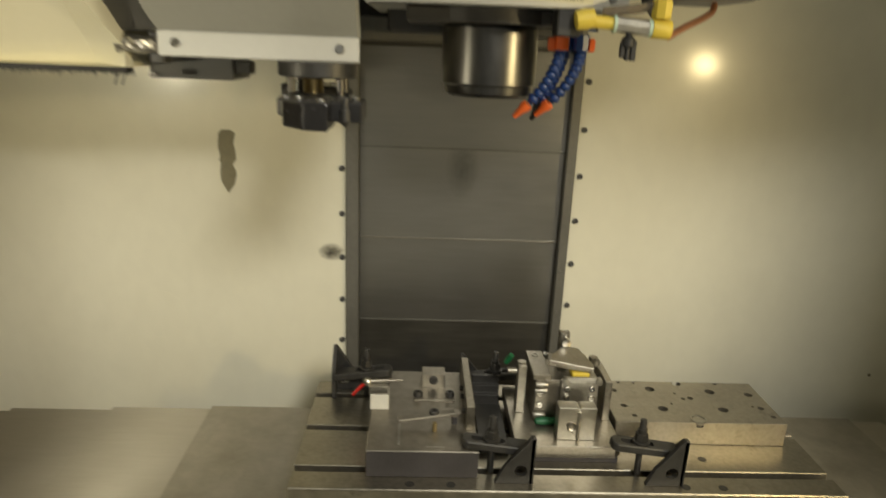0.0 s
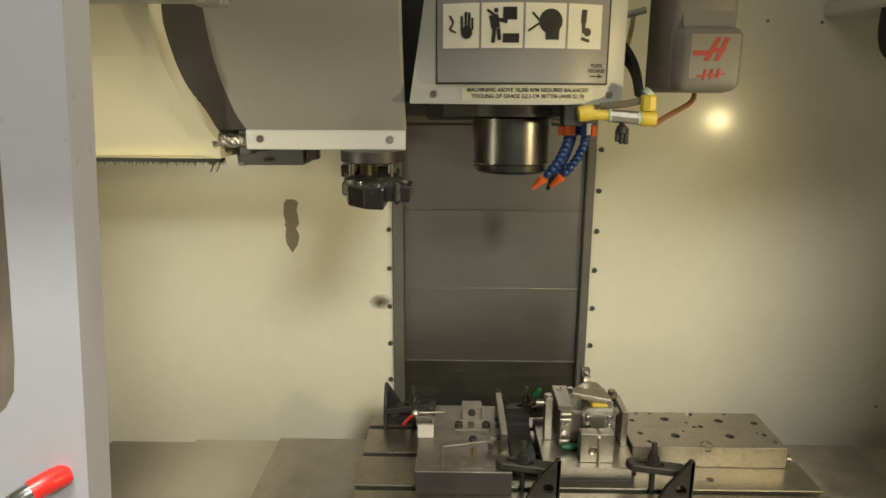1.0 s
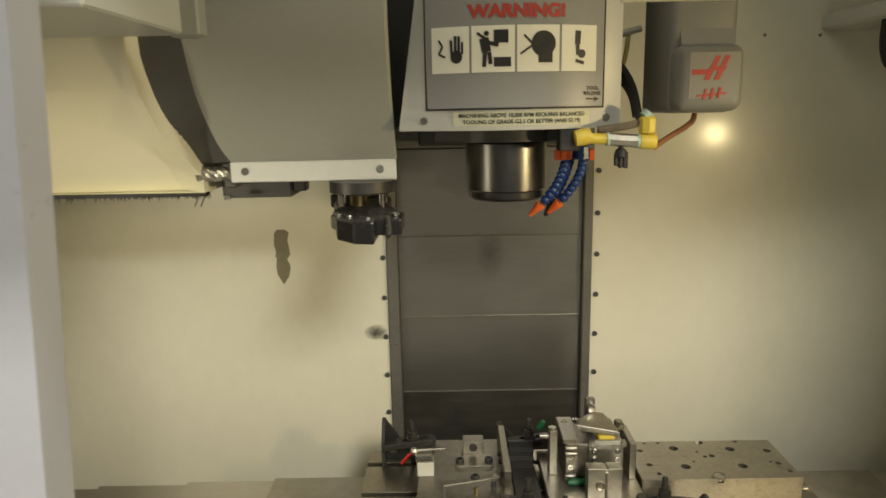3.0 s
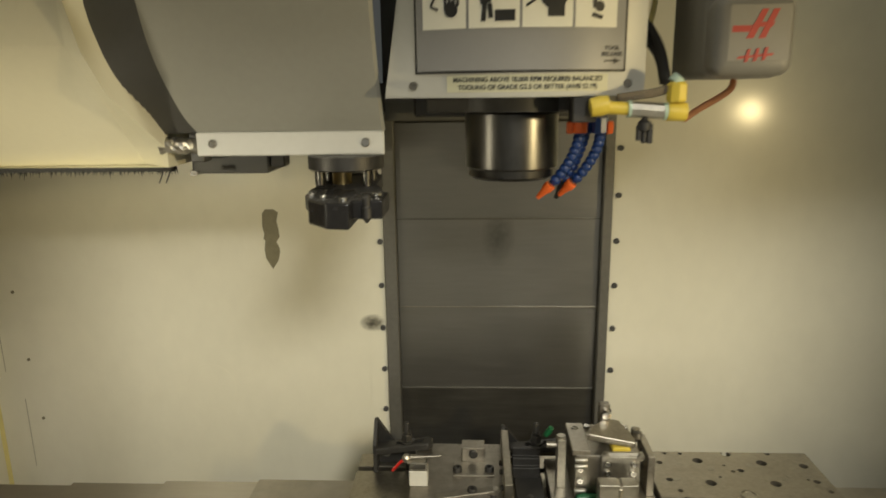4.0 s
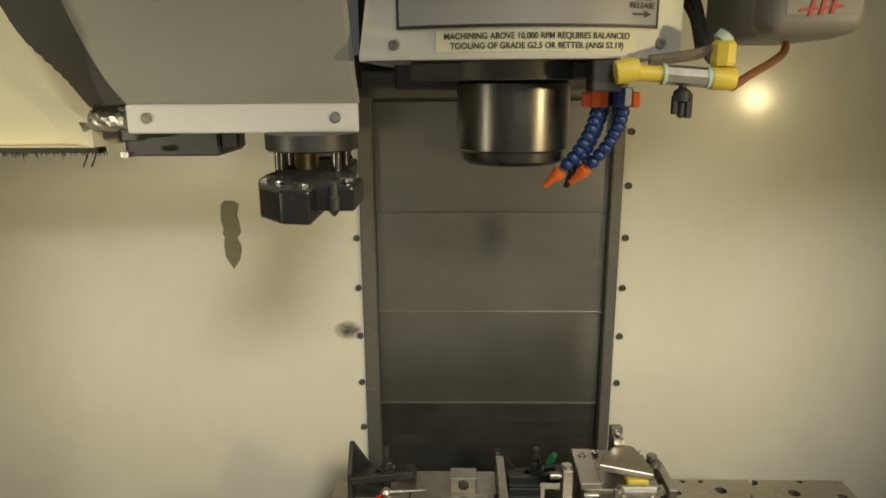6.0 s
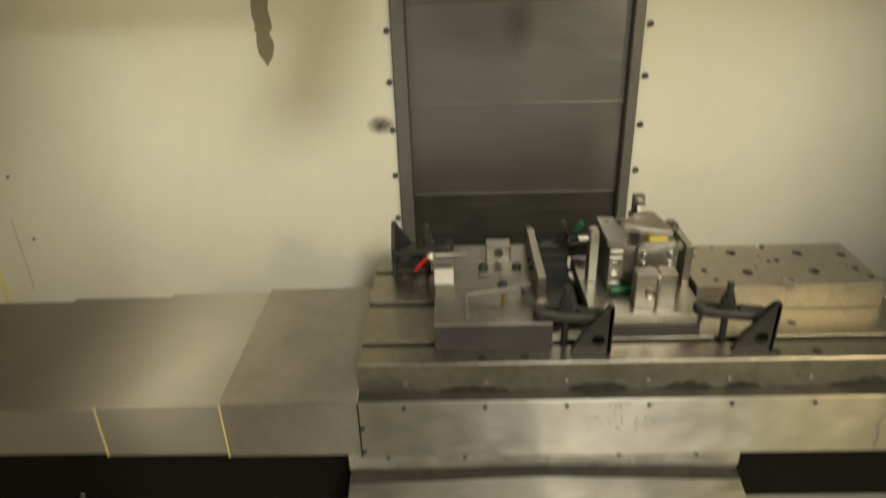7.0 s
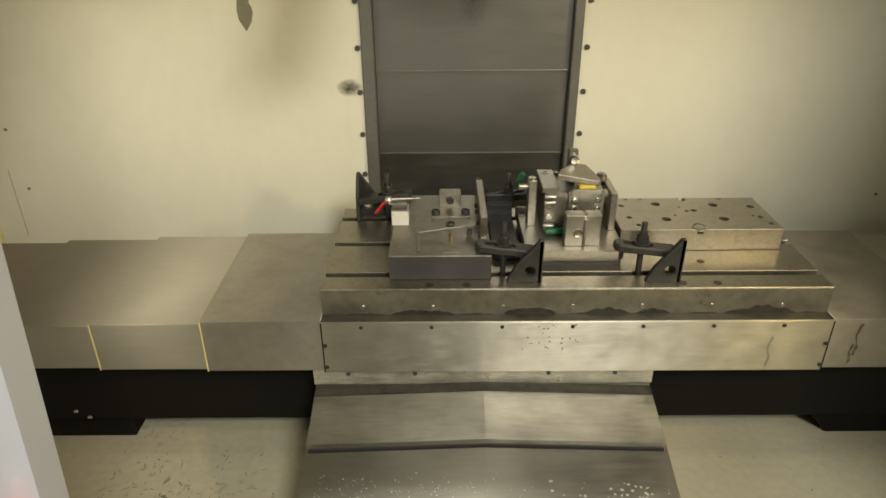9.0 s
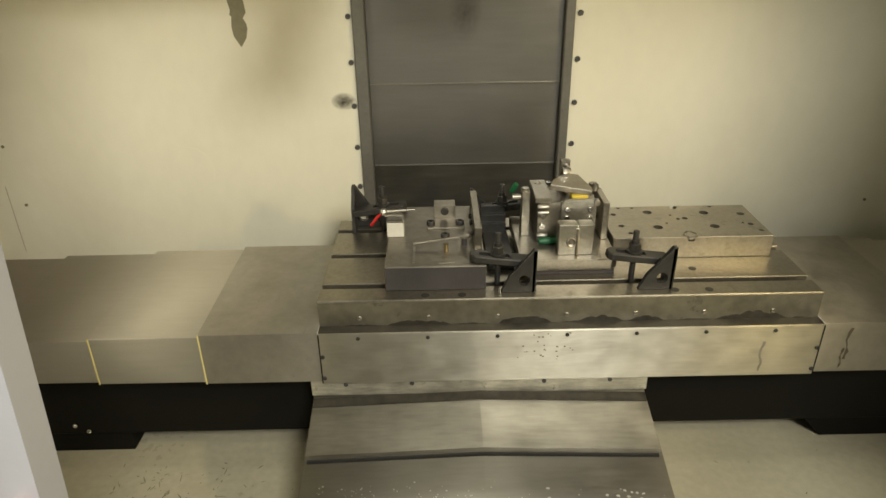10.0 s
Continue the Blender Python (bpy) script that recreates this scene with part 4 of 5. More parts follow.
tagged(finish(box(0.036, 0.088, -0.43, -0.275, 0.9, 0.914, 0.001), "parallel_bar", M_BLACK), "black steel bar lying flat between the fixtures", "bar")

sb2 = thing("step_block", "black steel step block standing between the fixtures", "block", (0.058, -0.27, 0.9))
part("block", prism([(-0.014, 0.0), (0.014, 0.0), (0.014, 0.066), (0.004, 0.066), (0.004, 0.05), (-0.005, 0.05), (-0.005, 0.034), (-0.014, 0.034)], "x", -0.026, 0.027, 0.001), M_BLACK, sb2)

# middle fixture: a small assembly of blocks on a base
mf = thing("work_holding_fixture", "aluminium work holding fixture of bolted blocks on a base plate", "fixture", (0.19, -0.35, 0.9))
part("sub_plate", box(-0.082, 0.085, -0.102, 0.10, 0.0, 0.012, 0.0008), M_STEELD, mf, "dark lower plate")
part("base_plate", prism([(-0.095, -0.108), (0.078, -0.108), (0.09, -0.096), (0.092, 0.10), (-0.095, 0.10)], "z", 0.012, 0.035, 0.0012), M_ALU, mf)
vb = part("v_block", prism([(-0.022, 0.035), (0.044, 0.035), (0.044, 0.097), (0.017, 0.097), (0.014, 0.094), (0.011, 0.097), (-0.022, 0.097)], "y", -0.088, -0.062, 0.0012), M_ALUB, mf, "bright machined front block")
part("eye", lathe([(0.009, 0.0), (0.009, 0.002), (0.008, 0.003), (0.005, 0.001), (0.003, 0.0015)], 22), M_DULL, vb, "", True).matrix_local = Matrix.Translation((0.002, -0.088, 0.062)) @ Euler((radians(90), 0, 0)).to_matrix().to_4x4()
part("groove", cyl((0.014, -0.0885, 0.036), (0.014, -0.0885, 0.090), 0.003, seg=10), M_ALUB, vb, "", True)
body = part("clamp_body", box(-0.054, 0.060, -0.028, 0.085, 0.035, 0.118, 0.0015), M_ALU, mf, "block body with bright screws")
part("face_plate", box(-0.010, 0.058, -0.034, -0.028, 0.05, 0.122, 0.001), M_ALUB, body)
for x in (0.002, 0.046):
    for z in (0.066, 0.088, 0.106):
        part("screw", screw(bmesh.new(), (x, -0.034, z), 0.0055, 0.005, (0, -1, 0)), M_CHROME, body)
part("top_edge", prism([(-0.0355, 0.118), (-0.029, 0.1245), (-0.024, 0.1245), (-0.024, 0.118)], "x", -0.006, 0.063, 0.0006), M_ALUB, body, "bright chamfered top edge")
for x in (-0.002, 0.058):
    part("edge_bush", cyl((x, -0.037, 0.119), (x, -0.026, 0.119), 0.0062, seg=16, bev=0.001), M_ALUB, body, "", True)
for z in (0.052, 0.100, 0.112):
    part("pin", cyl((-0.056, -0.034, z), (-0.034, -0.034, z), 0.0048, seg=12, bev=0.001), M_ALUB, body, "", True)
lb = part("left_block", box(-0.060, -0.028, -0.03, 0.07, 0.118, 0.129, 0.0015), M_ALU, mf, "raised block with an oval slot")
part("slot_rim", lathe([(0.007, 0.0), (0.007, 0.0025), (0.0045, 0.0025), (0.0045, 0.0)], 18), M_ALUB, lb, "", True).matrix_local = Matrix.Translation((-0.045, 0.05, 0.1285))
part("left_jaw", box(-0.082, -0.066, 0.0, 0.026, 0.035, 0.130, 0.0012), M_ALUB, mf, "tall bright jaw")
part("jaw_neck", cyl((-0.066, 0.013, 0.115), (-0.10, 0.013, 0.115), 0.006, seg=12), M_ALU, mf, "", True)
part("jaw_cap", cyl((-0.074, 0.013, 0.130), (-0.074, 0.013, 0.134), 0.0075, seg=14), M_ALUB, mf, "", True)
part("right_jaw", box(0.074, 0.087, -0.022, 0.060, 0.035, 0.113, 0.0012), M_ALU, mf)
for y, z in ((0.02, 0.10), (0.02, 0.07), (0.06, 0.105)):
    part("jaw_slot", cyl((0.0725, y, z), (0.0715, y, z), 0.006, seg=14), M_BLACK, mf)
part("right_post", cyl((0.070, 0.06, 0.10), (0.070, 0.06, 0.124), 0.0085, seg=18, bev=0.001), M_ALU, mf, "", True)
arm2 = part("swing_plate", prism([(-0.036, -0.012), (0.046, -0.012), (0.046, 0.004), (0.022, 0.05), (-0.004, 0.05), (-0.03, 0.012)], "z", 0.0, 0.012, 0.0012), M_ALU, mf, "tilted triangular swing plate")
arm2.matrix_local = Matrix.Translation((0.006, 0.0, 0.133)) @ Euler((radians(7), radians(8), radians(-6))).to_matrix().to_4x4()
part("yellow_pad", box(0.012, 0.044, -0.02, 0.01, 0.118, 0.128, 0.002), M_YELLOW, mf, "yellow plastic pad")
part("lug", box(0.000, 0.020, 0.055, 0.068, 0.118, 0.175, 0.002), M_ALU, mf, "upright lug with a bolt")
part("lug_bolt", cyl((0.011, 0.055, 0.160), (0.011, 0.040, 0.158), 0.0085, seg=16, bev=0.001), M_CHROME, mf, "", True)
for x, y, z in ((-0.045, -0.0285, 0.07), (-0.045, -0.0285, 0.092), (0.024, -0.034, 0.058)):
    part("cap_screw", screw(bmesh.new(), (x, y, z), 0.0058, 0.005, (0, -1, 0)), M_CHROME, body)
for x, y in ((0.05, 0.03), (0.05, 0.065), (-0.02, 0.07)):
    part("cap_screw", screw(bmesh.new(), (x, y, 0.118), 0.006, 0.006, (0, 0, 1)), M_CHROME, body)
part("knob", lathe([(0.0075, 0.0), (0.0085, 0.004), (0.0075, 0.012), (0.004, 0.014), (0.003, 0.010)], 18), M_ALUB, mf, "bright clamp knob", True).matrix_local = Matrix.Translation((0.068, 0.035, 0.118))
part("lever", lathe([(0.001, -0.024), (0.005, -0.022), (0.0075, -0.01), (0.0065, 0.012), (0.004, 0.024), (0.001, 0.025)], 18), M_GREEN, mf, "green plastic lever", True).matrix_local = Matrix.Translation((-0.030, -0.040, 0.043)) @ Euler((0, radians(92), radians(8))).to_matrix().to_4x4()
part("lever", lathe([(0.001, -0.014), (0.005, -0.011), (0.0065, 0.0), (0.005, 0.012), (0.001, 0.014)], 16), M_GREEN, mf, "green plastic lever", True).matrix_local = Matrix.Translation((-0.092, 0.06, 0.115)) @ Euler((radians(20), radians(25), 0)).to_matrix().to_4x4()

# tapped holes in the table top
for x, y in ((0.431, -0.437), (0.372, -0.517), (0.434, -0.518), (-0.084, -0.520), (-0.017, -0.520)):
    part("tapped_hole", cyl((x - 0.179, y + 0.3575, 0.0602), (x - 0.179, y + 0.3575, 0.0606), 0.0075, seg=18), M_BLACK, table, "dark tapped hole")

# ---- details of the spindle head ----
def bow(x):
    """How far the head's bowed front stands out at x from the head's middle."""
    return -0.048 * max(0.0, 1 - (x / 0.165) ** 2)


def bowed(x0, x1, z0, z1, out, th, n=14):
    """A thin sheet that follows the bowed front of the head."""
    b = bmesh.new()
    cols = []
    for k in range(n + 1):
        x = x0 + (x1 - x0) * k / n
        y = bow(x) - out
        cols.append([b.verts.new(p) for p in ((x, y, z0), (x, y, z1), (x, y + th, z1), (x, y + th, z0))])
    for s, t in zip(cols, cols[1:]):
        for i in range(4):
            b.faces.new((s[i], s[(i + 1) % 4], t[(i + 1) % 4], t[i]))
    b.faces.new(cols[0][::-1])
    b.faces.new(cols[-1])
    return b


def lettering(text, size, cx, cz, mat, parent, out=0.0052, wide=1.0, label=""):
    cu = bpy.data.curves.new("lettering", "FONT")
    cu.body, cu.size, cu.align_x, cu.align_y, cu.extrude = text, size, "CENTER", "CENTER", 0.0002
    cu.offset = size * (0.05 if size > 0.02 else 0.016)
    ob = bpy.data.objects.new("lettering", cu)
    scene.collection.objects.link(ob)
    bpy.context.view_layer.update()
    me = bpy.data.meshes.new_from_object(ob.evaluated_get(bpy.context.evaluated_depsgraph_get()))
    bpy.data.objects.remove(ob)
    for v in me.vertices:
        x, z, d = cx + v.co.x * wide, cz + v.co.y, v.co.z
        v.co = (x, bow(x) - out - d, z)
    me.materials.clear()
    me.materials.append(mat)
    t = new("lettering", me)
    t.parent = parent
    return tagged(t, label) if label else t


bm = bmesh.new()
n = 16
hw = [-0.176 + (0.352 + 0.006) * k / n for k in range(n + 1)]
rows = []
for z, squeeze in ((0.0, 0.0), (0.004, 0.0), (0.20, 0.03), (0.5, 0.035)):
    r = []
    for x in hw:
        xx = x + (squeeze * (0.182 - x) / 0.358)
        r.append(bm.verts.new((xx, bow(max(-0.165, min(0.165, x))) + (0.002 if z == 0 else 0), z)))
    rows.append(r)
for s, t in zip(rows, rows[1:]):
    for k in range(n):
        bm.faces.new((s[k], s[k + 1], t[k + 1], t[k]))
bl = [bm.verts.new((v.co.x, 0.05, v.co.z)) for v in (rows[0][0], rows[0][-1], rows[-1][-1], rows[-1][0])]
bm.faces.new(rows[0] + [bl[1], bl[0]])
part("front_shell", bm, M_LGREY, head, "bowed light grey front cover", True)
part("front_panel", bowed(-0.128, 0.150, 0.035, 0.30, 0.0035, 0.003), M_PANEL, head, "grey front panel with a dark outline", True)
part("panel_gap", bowed(-0.131, 0.153, 0.0315, 0.0345, 0.003, 0.003), M_PRINTK, head)
for x in (-0.1315, 0.1505):
    part("panel_gap", bowed(x, x + 0.0025, 0.032, 0.30, 0.003, 0.003, 1), M_PRINTK, head)
for x in (-0.135, 0.158):
    part("screw", screw(bmesh.new(), (x, bow(x), 0.016), 0.006, 0.004, (0, -1, 0)), M_ZFRAME, head)
lettering("WARNING!", 0.0255, 0.012, 0.1765, M_PRINTR, head, 0.0042, 1.13, "red warning lettering")
x = -0.1195
labels = []
for w in (0.0575, 0.0655, 0.0655, 0.0575):
    labels.append(part("warning_label", bowed(x, x + w, 0.088, 0.1565, 0.0042, 0.0006, 6), M_PRINTW, head, "white square warning label with black pictogram"))

    labels.append(x + w / 2)
    x += w + 0.0035


def ink(parent, shapes):
    """Flat black shapes, in metres from the head's middle, on a label."""
    for k, pts in enumerate(shapes):
        b = prism(pts, "y", 0.0, -0.0004)
        for v in b.verts:
            v.co.y += bow(v.co.x) - 0.0046
        part("pictogram", b, M_PRINTK, parent)


def disc(cx, cz, r, n=14, sx=1.0):
    return [(cx + sx * r * math.cos(2 * math.pi * k / n), cz + r * math.sin(2 * math.pi * k / n)) for k in range(n)]


def bar(x0, z0, x1, z1, w):
    d = Vector((x1 - x0, z1 - z0)).normalized() * w / 2
    return [(x0 - d.y, z0 + d.x), (x1 - d.y, z1 + d.x), (x1 + d.y, z1 - d.x), (x0 + d.y, z0 - d.x)]


c = labels[1]
ink(labels[0], [disc(c + 0.009, 0.112, 0.010, sx=0.9), bar(c + 0.002, 0.112, c + 0.001, 0.137, 0.004), bar(c + 0.0075, 0.116, c + 0.0075, 0.143, 0.004), bar(c + 0.0125, 0.116, c + 0.013, 0.142, 0.004),
                bar(c + 0.018, 0.116, c + 0.018, 0.134, 0.0035), bar(c - 0.018, 0.138, c - 0.012, 0.128, 0.003), bar(c - 0.012, 0.128, c - 0.018, 0.117, 0.003), bar(c - 0.018, 0.117, c - 0.008, 0.112, 0.003)])
c = labels[3]
ink(labels[2], [bar(c + 0.012, 0.150, c + 0.012, 0.131, 0.022), bar(c + 0.014, 0.110, c + 0.014, 0.096, 0.026), bar(c - 0.014, 0.138, c - 0.010, 0.118, 0.014), bar(c - 0.024, 0.146, c - 0.010, 0.136, 0.004),
                bar(c - 0.012, 0.118, c - 0.014, 0.096, 0.006), bar(c - 0.006, 0.118, c - 0.004, 0.100, 0.006), disc(c - 0.010, 0.145, 0.0038), bar(c - 0.01, 0.132, c + 0.008, 0.128, 0.006)])
c = labels[5]
ink(labels[4], [disc(c + 0.008, 0.129, 0.019, 18), bar(c + 0.011, 0.118, c + 0.011, 0.101, 0.022), bar(c - 0.028, 0.114, c - 0.010, 0.126, 0.003), bar(c - 0.022, 0.142, c - 0.010, 0.130, 0.003)])
c = labels[7]
ink(labels[6], [bar(c - 0.002, 0.148, c - 0.003, 0.128, 0.009), bar(c - 0.003, 0.128, c - 0.002, 0.112, 0.006), disc(c + 0.004, 0.114, 0.0065), bar(c - 0.006, 0.104, c + 0.008, 0.100, 0.005)])
part("rating_label", bowed(-0.088, 0.128, 0.007, 0.029, 0.001, 0.0008), M_PRINTY, head, "pale yellow label with two lines of text")
lettering("MACHINING ABOVE 10,000 RPM REQUIRES BALANCED", 0.0088, 0.02, 0.0228, M_PRINTK, head, 0.0018, 0.93)
lettering("TOOLING OF GRADE G2.5 OR BETTER (ANSI S2.19)", 0.0088, 0.02, 0.0130, M_PRINTK, head, 0.0018, 0.93)
lettering("TOOL\nRELEASE", 0.0080, 0.132, 0.058, M_PRINTK, head, 0.0042, 1.0)
b = prism([(0.121, 0.0445), (0.135, 0.0445), (0.135, 0.042), (0.144, 0.0455), (0.135, 0.049), (0.135, 0.0465), (0.121, 0.0465)], "y", 0, -0.0004)
for v in b.verts:
    v.co.y += bow(v.co.x) - 0.0042
part("arrow", b, M_PRINTK, head)
part("side_button", cyl((0.182, 0.06, 0.075), (0.196, 0.06, 0.075), 0.011, seg=18, bev=0.002), M_BLACK, head, "round black button on the side", True)

# spindle motor behind, with a plain red mark
mo = thing("axis_motor", "grey painted motor box with a lighter panel and red mark", "motor", (0.30, -0.50, 1.655))
part("body", box(-0.032, 0.072, 0.0, 0.16, 0.0, 0.36, 0.012, None, 3), M_MOTOR, mo, "", True)
part("front_step", box(-0.030, 0.076, -0.03, 0.05, 0.002, 0.104, 0.018, None, 5), M_MOTOR, mo, "", True)
part("cove", prism([(0.001, 0.100), (-0.012, 0.100), (-0.006, 0.108), (-0.002, 0.118), (0.001, 0.135)], "x", -0.018, 0.064), M_MOTOR, mo, "", True)
part("pale_panel", box(-0.012, 0.066, -0.0306, -0.0295, 0.022, 0.092, 0.0004), M_MOTORP, mo, "lighter grey panel")
mk = bmesh.new()
for lift, pts in enumerate([(u, v - (0.012 if v > 0.055 else 0.0135)) for u, v in q] for q in ([(-0.008, 0.070), (0.016, 0.070), (0.016, 0.078), (-0.008, 0.078)], [(0.010, 0.062), (0.019, 0.062), (0.036, 0.098), (0.028, 0.098)], [(0.026, 0.062), (0.034, 0.062), (0.050, 0.098), (0.042, 0.098)],
            [(0.016, 0.076), (0.042, 0.076), (0.045, 0.082), (0.020, 0.082)], [(0.000, 0.038), (0.046, 0.042), (0.046, 0.045), (0.002, 0.041)], [(0.010, 0.034), (0.014, 0.034), (0.017, 0.050), (0.013, 0.050)], [(0.021, 0.035), (0.025, 0.035), (0.028, 0.051), (0.024, 0.051)], [(0.032, 0.036), (0.036, 0.036), (0.039, 0.052), (0.035, 0.052)])):
    prism(pts, "y", -0.0304, -0.0310 - 0.0002 * lift, bm=mk)
part("red_mark", mk, M_PRINTR, mo, "plain red mark of slanted bars")
part("gland", box(0.07, 0.076, 0.02, 0.04, 0.03, 0.05, 0.002), M_DGREY, mo)
bm = bmesh.new()
cabs = thing("motor_cable", "black cables hanging from the spindle head to the motor", "cable", (0.19, -0.42, 1.65))
part("cable", tube([(0.0, 0.0, 0.10), (0.02, 0.0, 0.085), (0.042, 0.0, 0.05), (0.05, -0.01, 0.0), (0.048, -0.05, -0.015)], 0.007), M_RUBBER, cabs, "", True)
part("cable", tube([(0.0, 0.01, 0.085), (0.018, 0.01, 0.068), (0.04, 0.0, 0.04), (0.046, -0.01, 0.0)], 0.006), M_RUBBER, cabs, "", True)
part("cable", tube([(0.0, 0.03, 0.125), (0.02, 0.03, 0.138), (0.06, 0.03, 0.148)], 0.006), M_GREY, cabs, "grey hose", True)
part("cable", tube([(0.045, 0.05, 0.15), (0.04, 0.05, 0.10), (0.02, 0.05, 0.03), (0.0, 0.05, 0.0)], 0.004), M_YLINE, cabs, "thin yellowish hose", True)

# coolant manifold with fittings
cm = thing("coolant_manifold", "yellow and clear pipe fittings with a copper spout", "pipe fitting", (0.115, -0.53, 1.618))
part("elbow", lathe([(0.001, -0.014), (0.012, -0.012), (0.0135, 0.0), (0.012, 0.012), (0.001, 0.015)], 18), M_YELLOW, cm, "yellow elbow cap", True).matrix_local = Matrix.Translation((0.012, 0, 0.004)) @ Euler((0, radians(80), 0)).to_matrix().to_4x4()
part("stub", cyl((0.02, 0, 0.002), (0.052, 0, 0.0), 0.0085, seg=18), M_YELLOW, cm, "", True)
part("coupler", cyl((0.050, 0, 0.0), (0.098, 0, -0.004), 0.0105, seg=8), M_ALUB, cm, "clear and metal coupler")
part("tape_ring", cyl((0.049, 0, 0.0), (0.053, 0, 0.0), 0.0112, seg=18), M_TAPE, cm, "pale sealing tape", True)
part("tape_ring", cyl((0.096, 0, -0.004), (0.101, 0, -0.004), 0.0112, seg=18), M_TAPE, cm, "pale sealing tape", True)
part("valve_body", cyl((0.100, 0, -0.004), (0.126, 0, -0.005), 0.0125, seg=18, bev=0.002), M_YELLOW, cm, "", True)
part("valve_cap", lathe([(0.012, 0.0), (0.0135, 0.004), (0.0135, 0.022), (0.010, 0.026), (0.001, 0.027)], 8), M_YELLOW, cm, "yellow hexagon cap").matrix_local = Matrix.Translation((0.112, 0, 0.008))
part("cap_tape", cyl((0.108, 0, 0.033), (0.114, 0, 0.040), 0.0095, seg=16), M_TAPE, cm, "", True)
part("spout", tube([(0.124, 0.0, -0.014), (0.150, 0.02, -0.001), (0.188, 0.05, 0.014), (0.208, 0.07, 0.024), (0.213, 0.080, 0.034)], 0.0046), M_COPPER, cm, "bent copper spout", True)
part("wing_bolt", lathe([(0.001, 0.0), (0.004, 0.002), (0.004, 0.016), (0.009, 0.018), (0.009, 0.028), (0.004, 0.032), (0.004, 0.036)], 14), M_RUBBER, cm, "dark drain cock", True).matrix_local = Matrix.Translation((0.072, 0, -0.046))
part("wing", box(0.062, 0.068, -0.004, 0.004, -0.042, -0.022, 0.001), M_RUBBER, cm)
part("wing", box(0.076, 0.083, -0.004, 0.004, -0.046, -0.02, 0.001), M_RUBBER, cm)
part("clear_tube", tube([(0.036, 0.004, 0.014), (0.06, 0.004, 0.017), (0.085, 0.004, 0.020), (0.104, 0.002, 0.026)], 0.0062), glassm, cm, "clear plastic tube", True)
part("mount", box(-0.022, 0.01, 0.01, 0.05, -0.018, 0.017, 0.002), M_BLACK, cm, "black mounting block")


def flex_hose(start, end, mid, tip=None, collar=None):
    """A chain of blue ball joints that ends in a nozzle."""
    tip, collar = tip or M_ORANGE, collar or M_ORANGE
    h = thing("coolant_hose", "blue segmented coolant hose with a small tapered nozzle", "coolant hose", start, 0, "coolant hoses at the spindle")
    s, m, e = Vector((0, 0, 0)), Vector(mid) - Vector(start), Vector(end) - Vector(start)
    pts = [s * (1 - u) ** 2 + m * (2 * u * (1 - u)) + e * u * u for u in [k / 12 for k in range(13)]]
    part("collar", cyl((0, 0, 0.004), (0, 0, -0.018), 0.0115, seg=8, bev=0.001), collar, h)
    side = -1 if collar == M_ORANGE else 1
    part("valve_tab", box(side * 0.019, side * 0.009, -0.006, 0.006, -0.019, -0.001, 0.002), M_ORANGE, h)
    for k in range(1, 11):
        d = (pts[k + 1] - pts[k - 1]).normalized()
        seg = part("joint", lathe([(0.0052, -0.007), (0.0074, -0.005), (0.0082, -0.002), (0.0082, 0.001), (0.006, 0.003), (0.0055, 0.006)], 14), M_BLUE, h, "", True)
        seg.matrix_local = Matrix.Translation(pts[k]) @ d.to_track_quat("Z", "Y").to_matrix().to_4x4()
    d = (pts[12] - pts[10]).normalized()
    nz = part("nozzle", lathe([(0.0085, -0.002), (0.0085, 0.005), (0.006, 0.012), (0.0036, 0.027), (0.0025, 0.027)], 16), tip, h, "", True)
    nz.matrix_local = Matrix.Translation(pts[11]) @ d.to_track_quat("Z", "Y").to_matrix().to_4x4()
    return h


flex_hose((0.113, -0.457, 1.600), (0.066, -0.428, 1.493), (0.118, -0.45, 1.545))
flex_hose((0.140, -0.464, 1.600), (0.099, -0.416, 1.494), (0.153, -0.45, 1.55), None, M_BLUE)
flex_hose((0.126, -0.445, 1.600), (0.094, -0.396, 1.489), (0.122, -0.43, 1.55), M_RUBBER, M_BLUE)
lo = thing("hose_loop", "dark hose loop hanging from the bracket on the wall", "hose", (0.80, -0.20, 1.735))
part("hose", tube([(-0.012, 0, 0.092), (-0.014, 0, 0.04), (0.0, 0, 0.0), (0.04, 0, -0.012), (0.09, 0, 0.0), (0.12, 0, 0.092)], 0.011), M_RUBBER, lo, "", True)
tagged(finish(box(0.76, 1.0, -0.36, -0.0005, 1.826, 1.86, 0.006), "wall_bracket", M_LGREY), "light grey bracket standing out from the wall", "bracket")

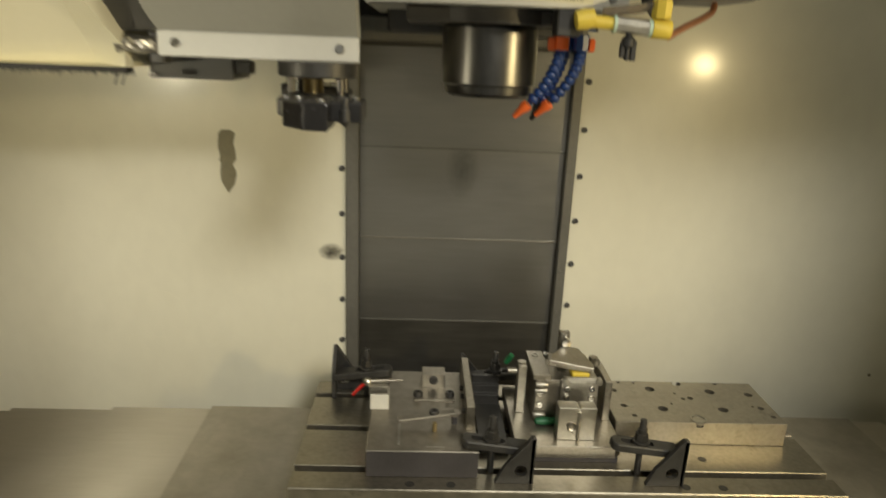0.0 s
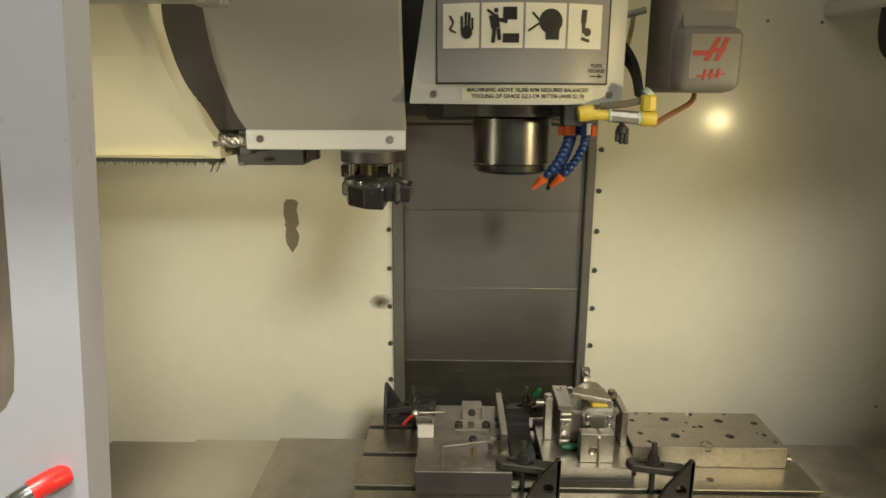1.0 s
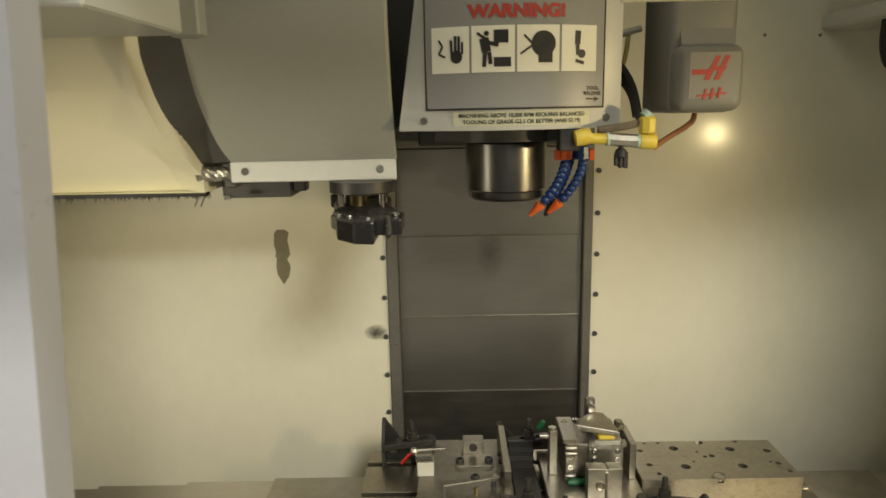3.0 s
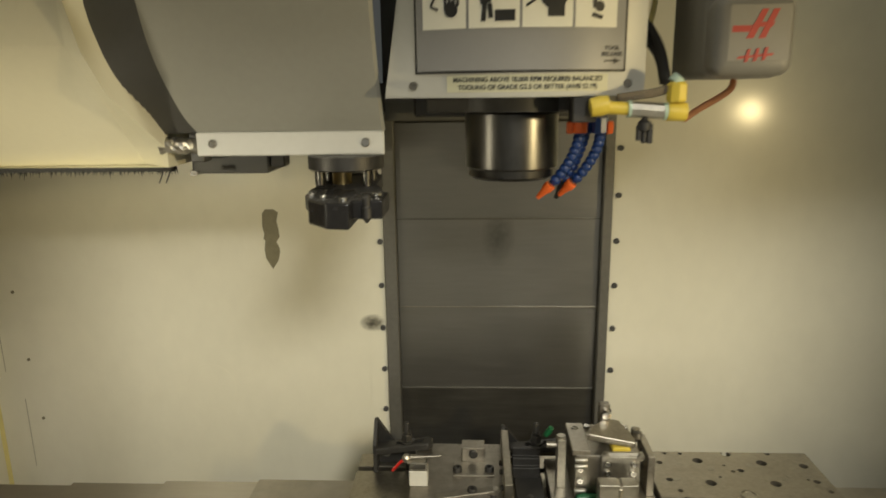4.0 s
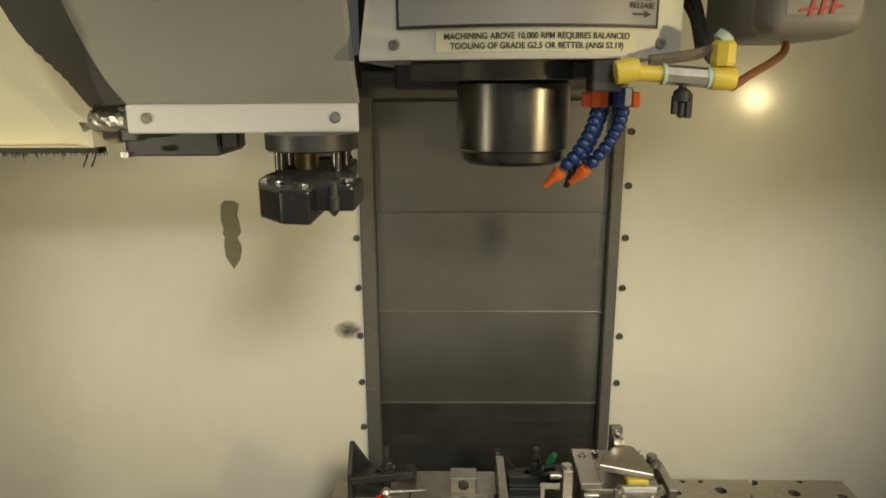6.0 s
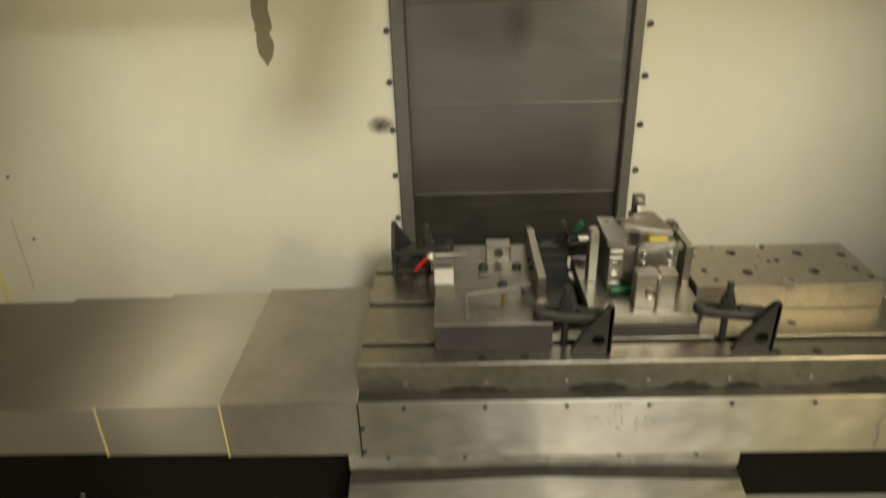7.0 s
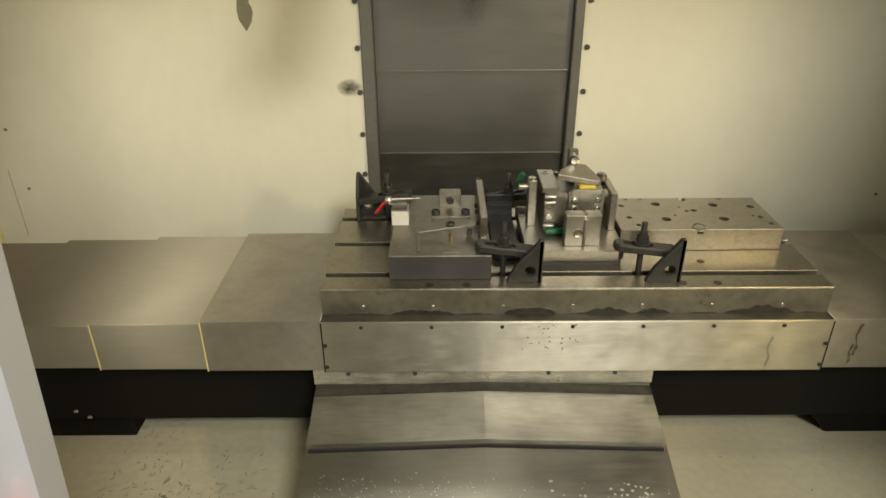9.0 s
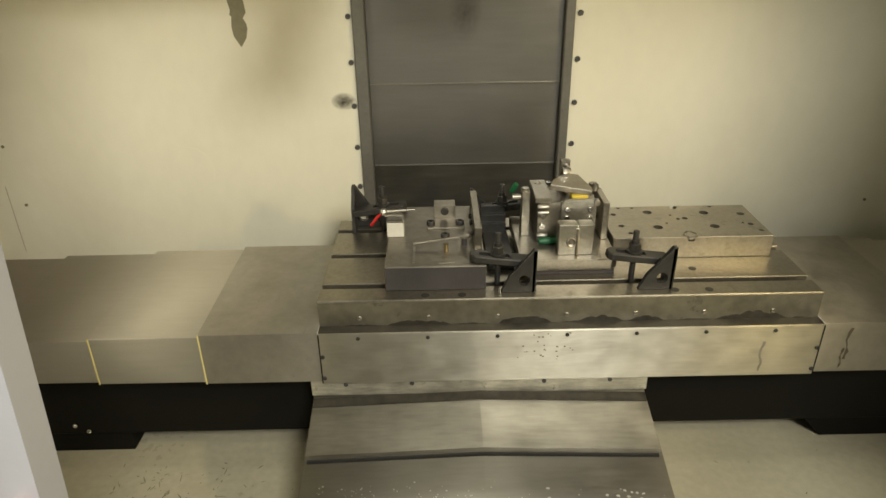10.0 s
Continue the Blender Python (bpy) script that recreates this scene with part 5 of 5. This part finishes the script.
# work light on its stalk, beside the door opening
wl = thing("work_light_fixture", "small round work lamp on the front corner post", "lamp", (1.045, -1.215, 1.55))
part("shade", lathe([(0.02, -0.05), (0.045, -0.03), (0.05, 0.0), (0.047, 0.0), (0.043, -0.028), (0.018, -0.047)], 24), M_DGREY, wl, "", True).matrix_local = look((0, 0, 0), (-1.75, 1.04, -0.6)) @ Euler((radians(180), 0, 0)).to_matrix().to_4x4()
part("stalk", cyl((0.03, 0.03, 0), (0.256, 0.10, 0.0), 0.012, seg=12), M_DGREY, wl)
wl2 = thing("work_light_fixture", "small round work lamp on the side wall behind the door", "lamp", (-0.985, -1.035, 1.49))
part("shade", lathe([(0.02, -0.05), (0.045, -0.03), (0.05, 0.0), (0.047, 0.0), (0.043, -0.028), (0.018, -0.047)], 24), M_DGREY, wl2, "", True).matrix_local = look((0, 0, 0), (0.645, 0.85, -0.28)) @ Euler((radians(180), 0, 0)).to_matrix().to_4x4()
part("stalk", cyl((-0.03, 0.0, 0), (-0.205, 0.02, 0.0), 0.012, seg=12), M_DGREY, wl2)
# dark scuff beside the column's rail and faint rings on the wall
rs = random.Random(6)
sm = finish(prism(disc(0, 0, 0.034, 20), "y", 0.0, -0.0003), "grease_smudge", M_SMUDGE)
sm.location = (-0.274, -0.0023, 1.128)
sm.scale = (1.0, 1.0, 0.7)
tagged(sm, "dark grease smudge on the wall beside the column", "smudge")

dm2 = part("grease_mark", prism(disc(0, 0, 0.075, 22), "y", 0.0, -0.0003), M_DRIP, column, "dark greasy mark on the panels")
dm2.location = (0.004, 0.0075, 1.325)
dm2.scale = (0.55, 1.0, 1.0)

# coolant drops on the saddle cover
sd = bmesh.new()
for k in range(190):
    kind = rs.random()
    if kind < 0.35:
        x, u, r = -0.30 + abs(rs.gauss(0, 0.06)), rs.uniform(0.35, 0.95), rs.choice((0.0007, 0.0010, 0.0014))
    elif kind < 0.78:
        x, u, r = rs.gauss(-0.10, 0.10), rs.gauss(0.66, 0.10), rs.choice((0.0006, 0.0008, 0.001, 0.0014))
    else:
        x, u, r = rs.gauss(0.24, 0.06), rs.gauss(0.72, 0.12), rs.choice((0.0009, 0.0013, 0.0019, 0.0026))
    if not (-0.315 < x < 0.315 and 0.2 < u < 0.97):
        continue
    y = -0.672 - 0.104 * u
    zt = 0.155 - 0.048 * ((-0.62 - y) / 0.158) + 0.012 * (1 - abs(x) / 0.324)
    prism(disc(x, y, r, 8, rs.uniform(0.8, 1.4)), "z", zt - 0.0005, zt + 0.0007, bm=sd)
tagged(part("coolant_drop", sd, M_DROP, sadc, "dried pale coolant drops"), kind="stuff")
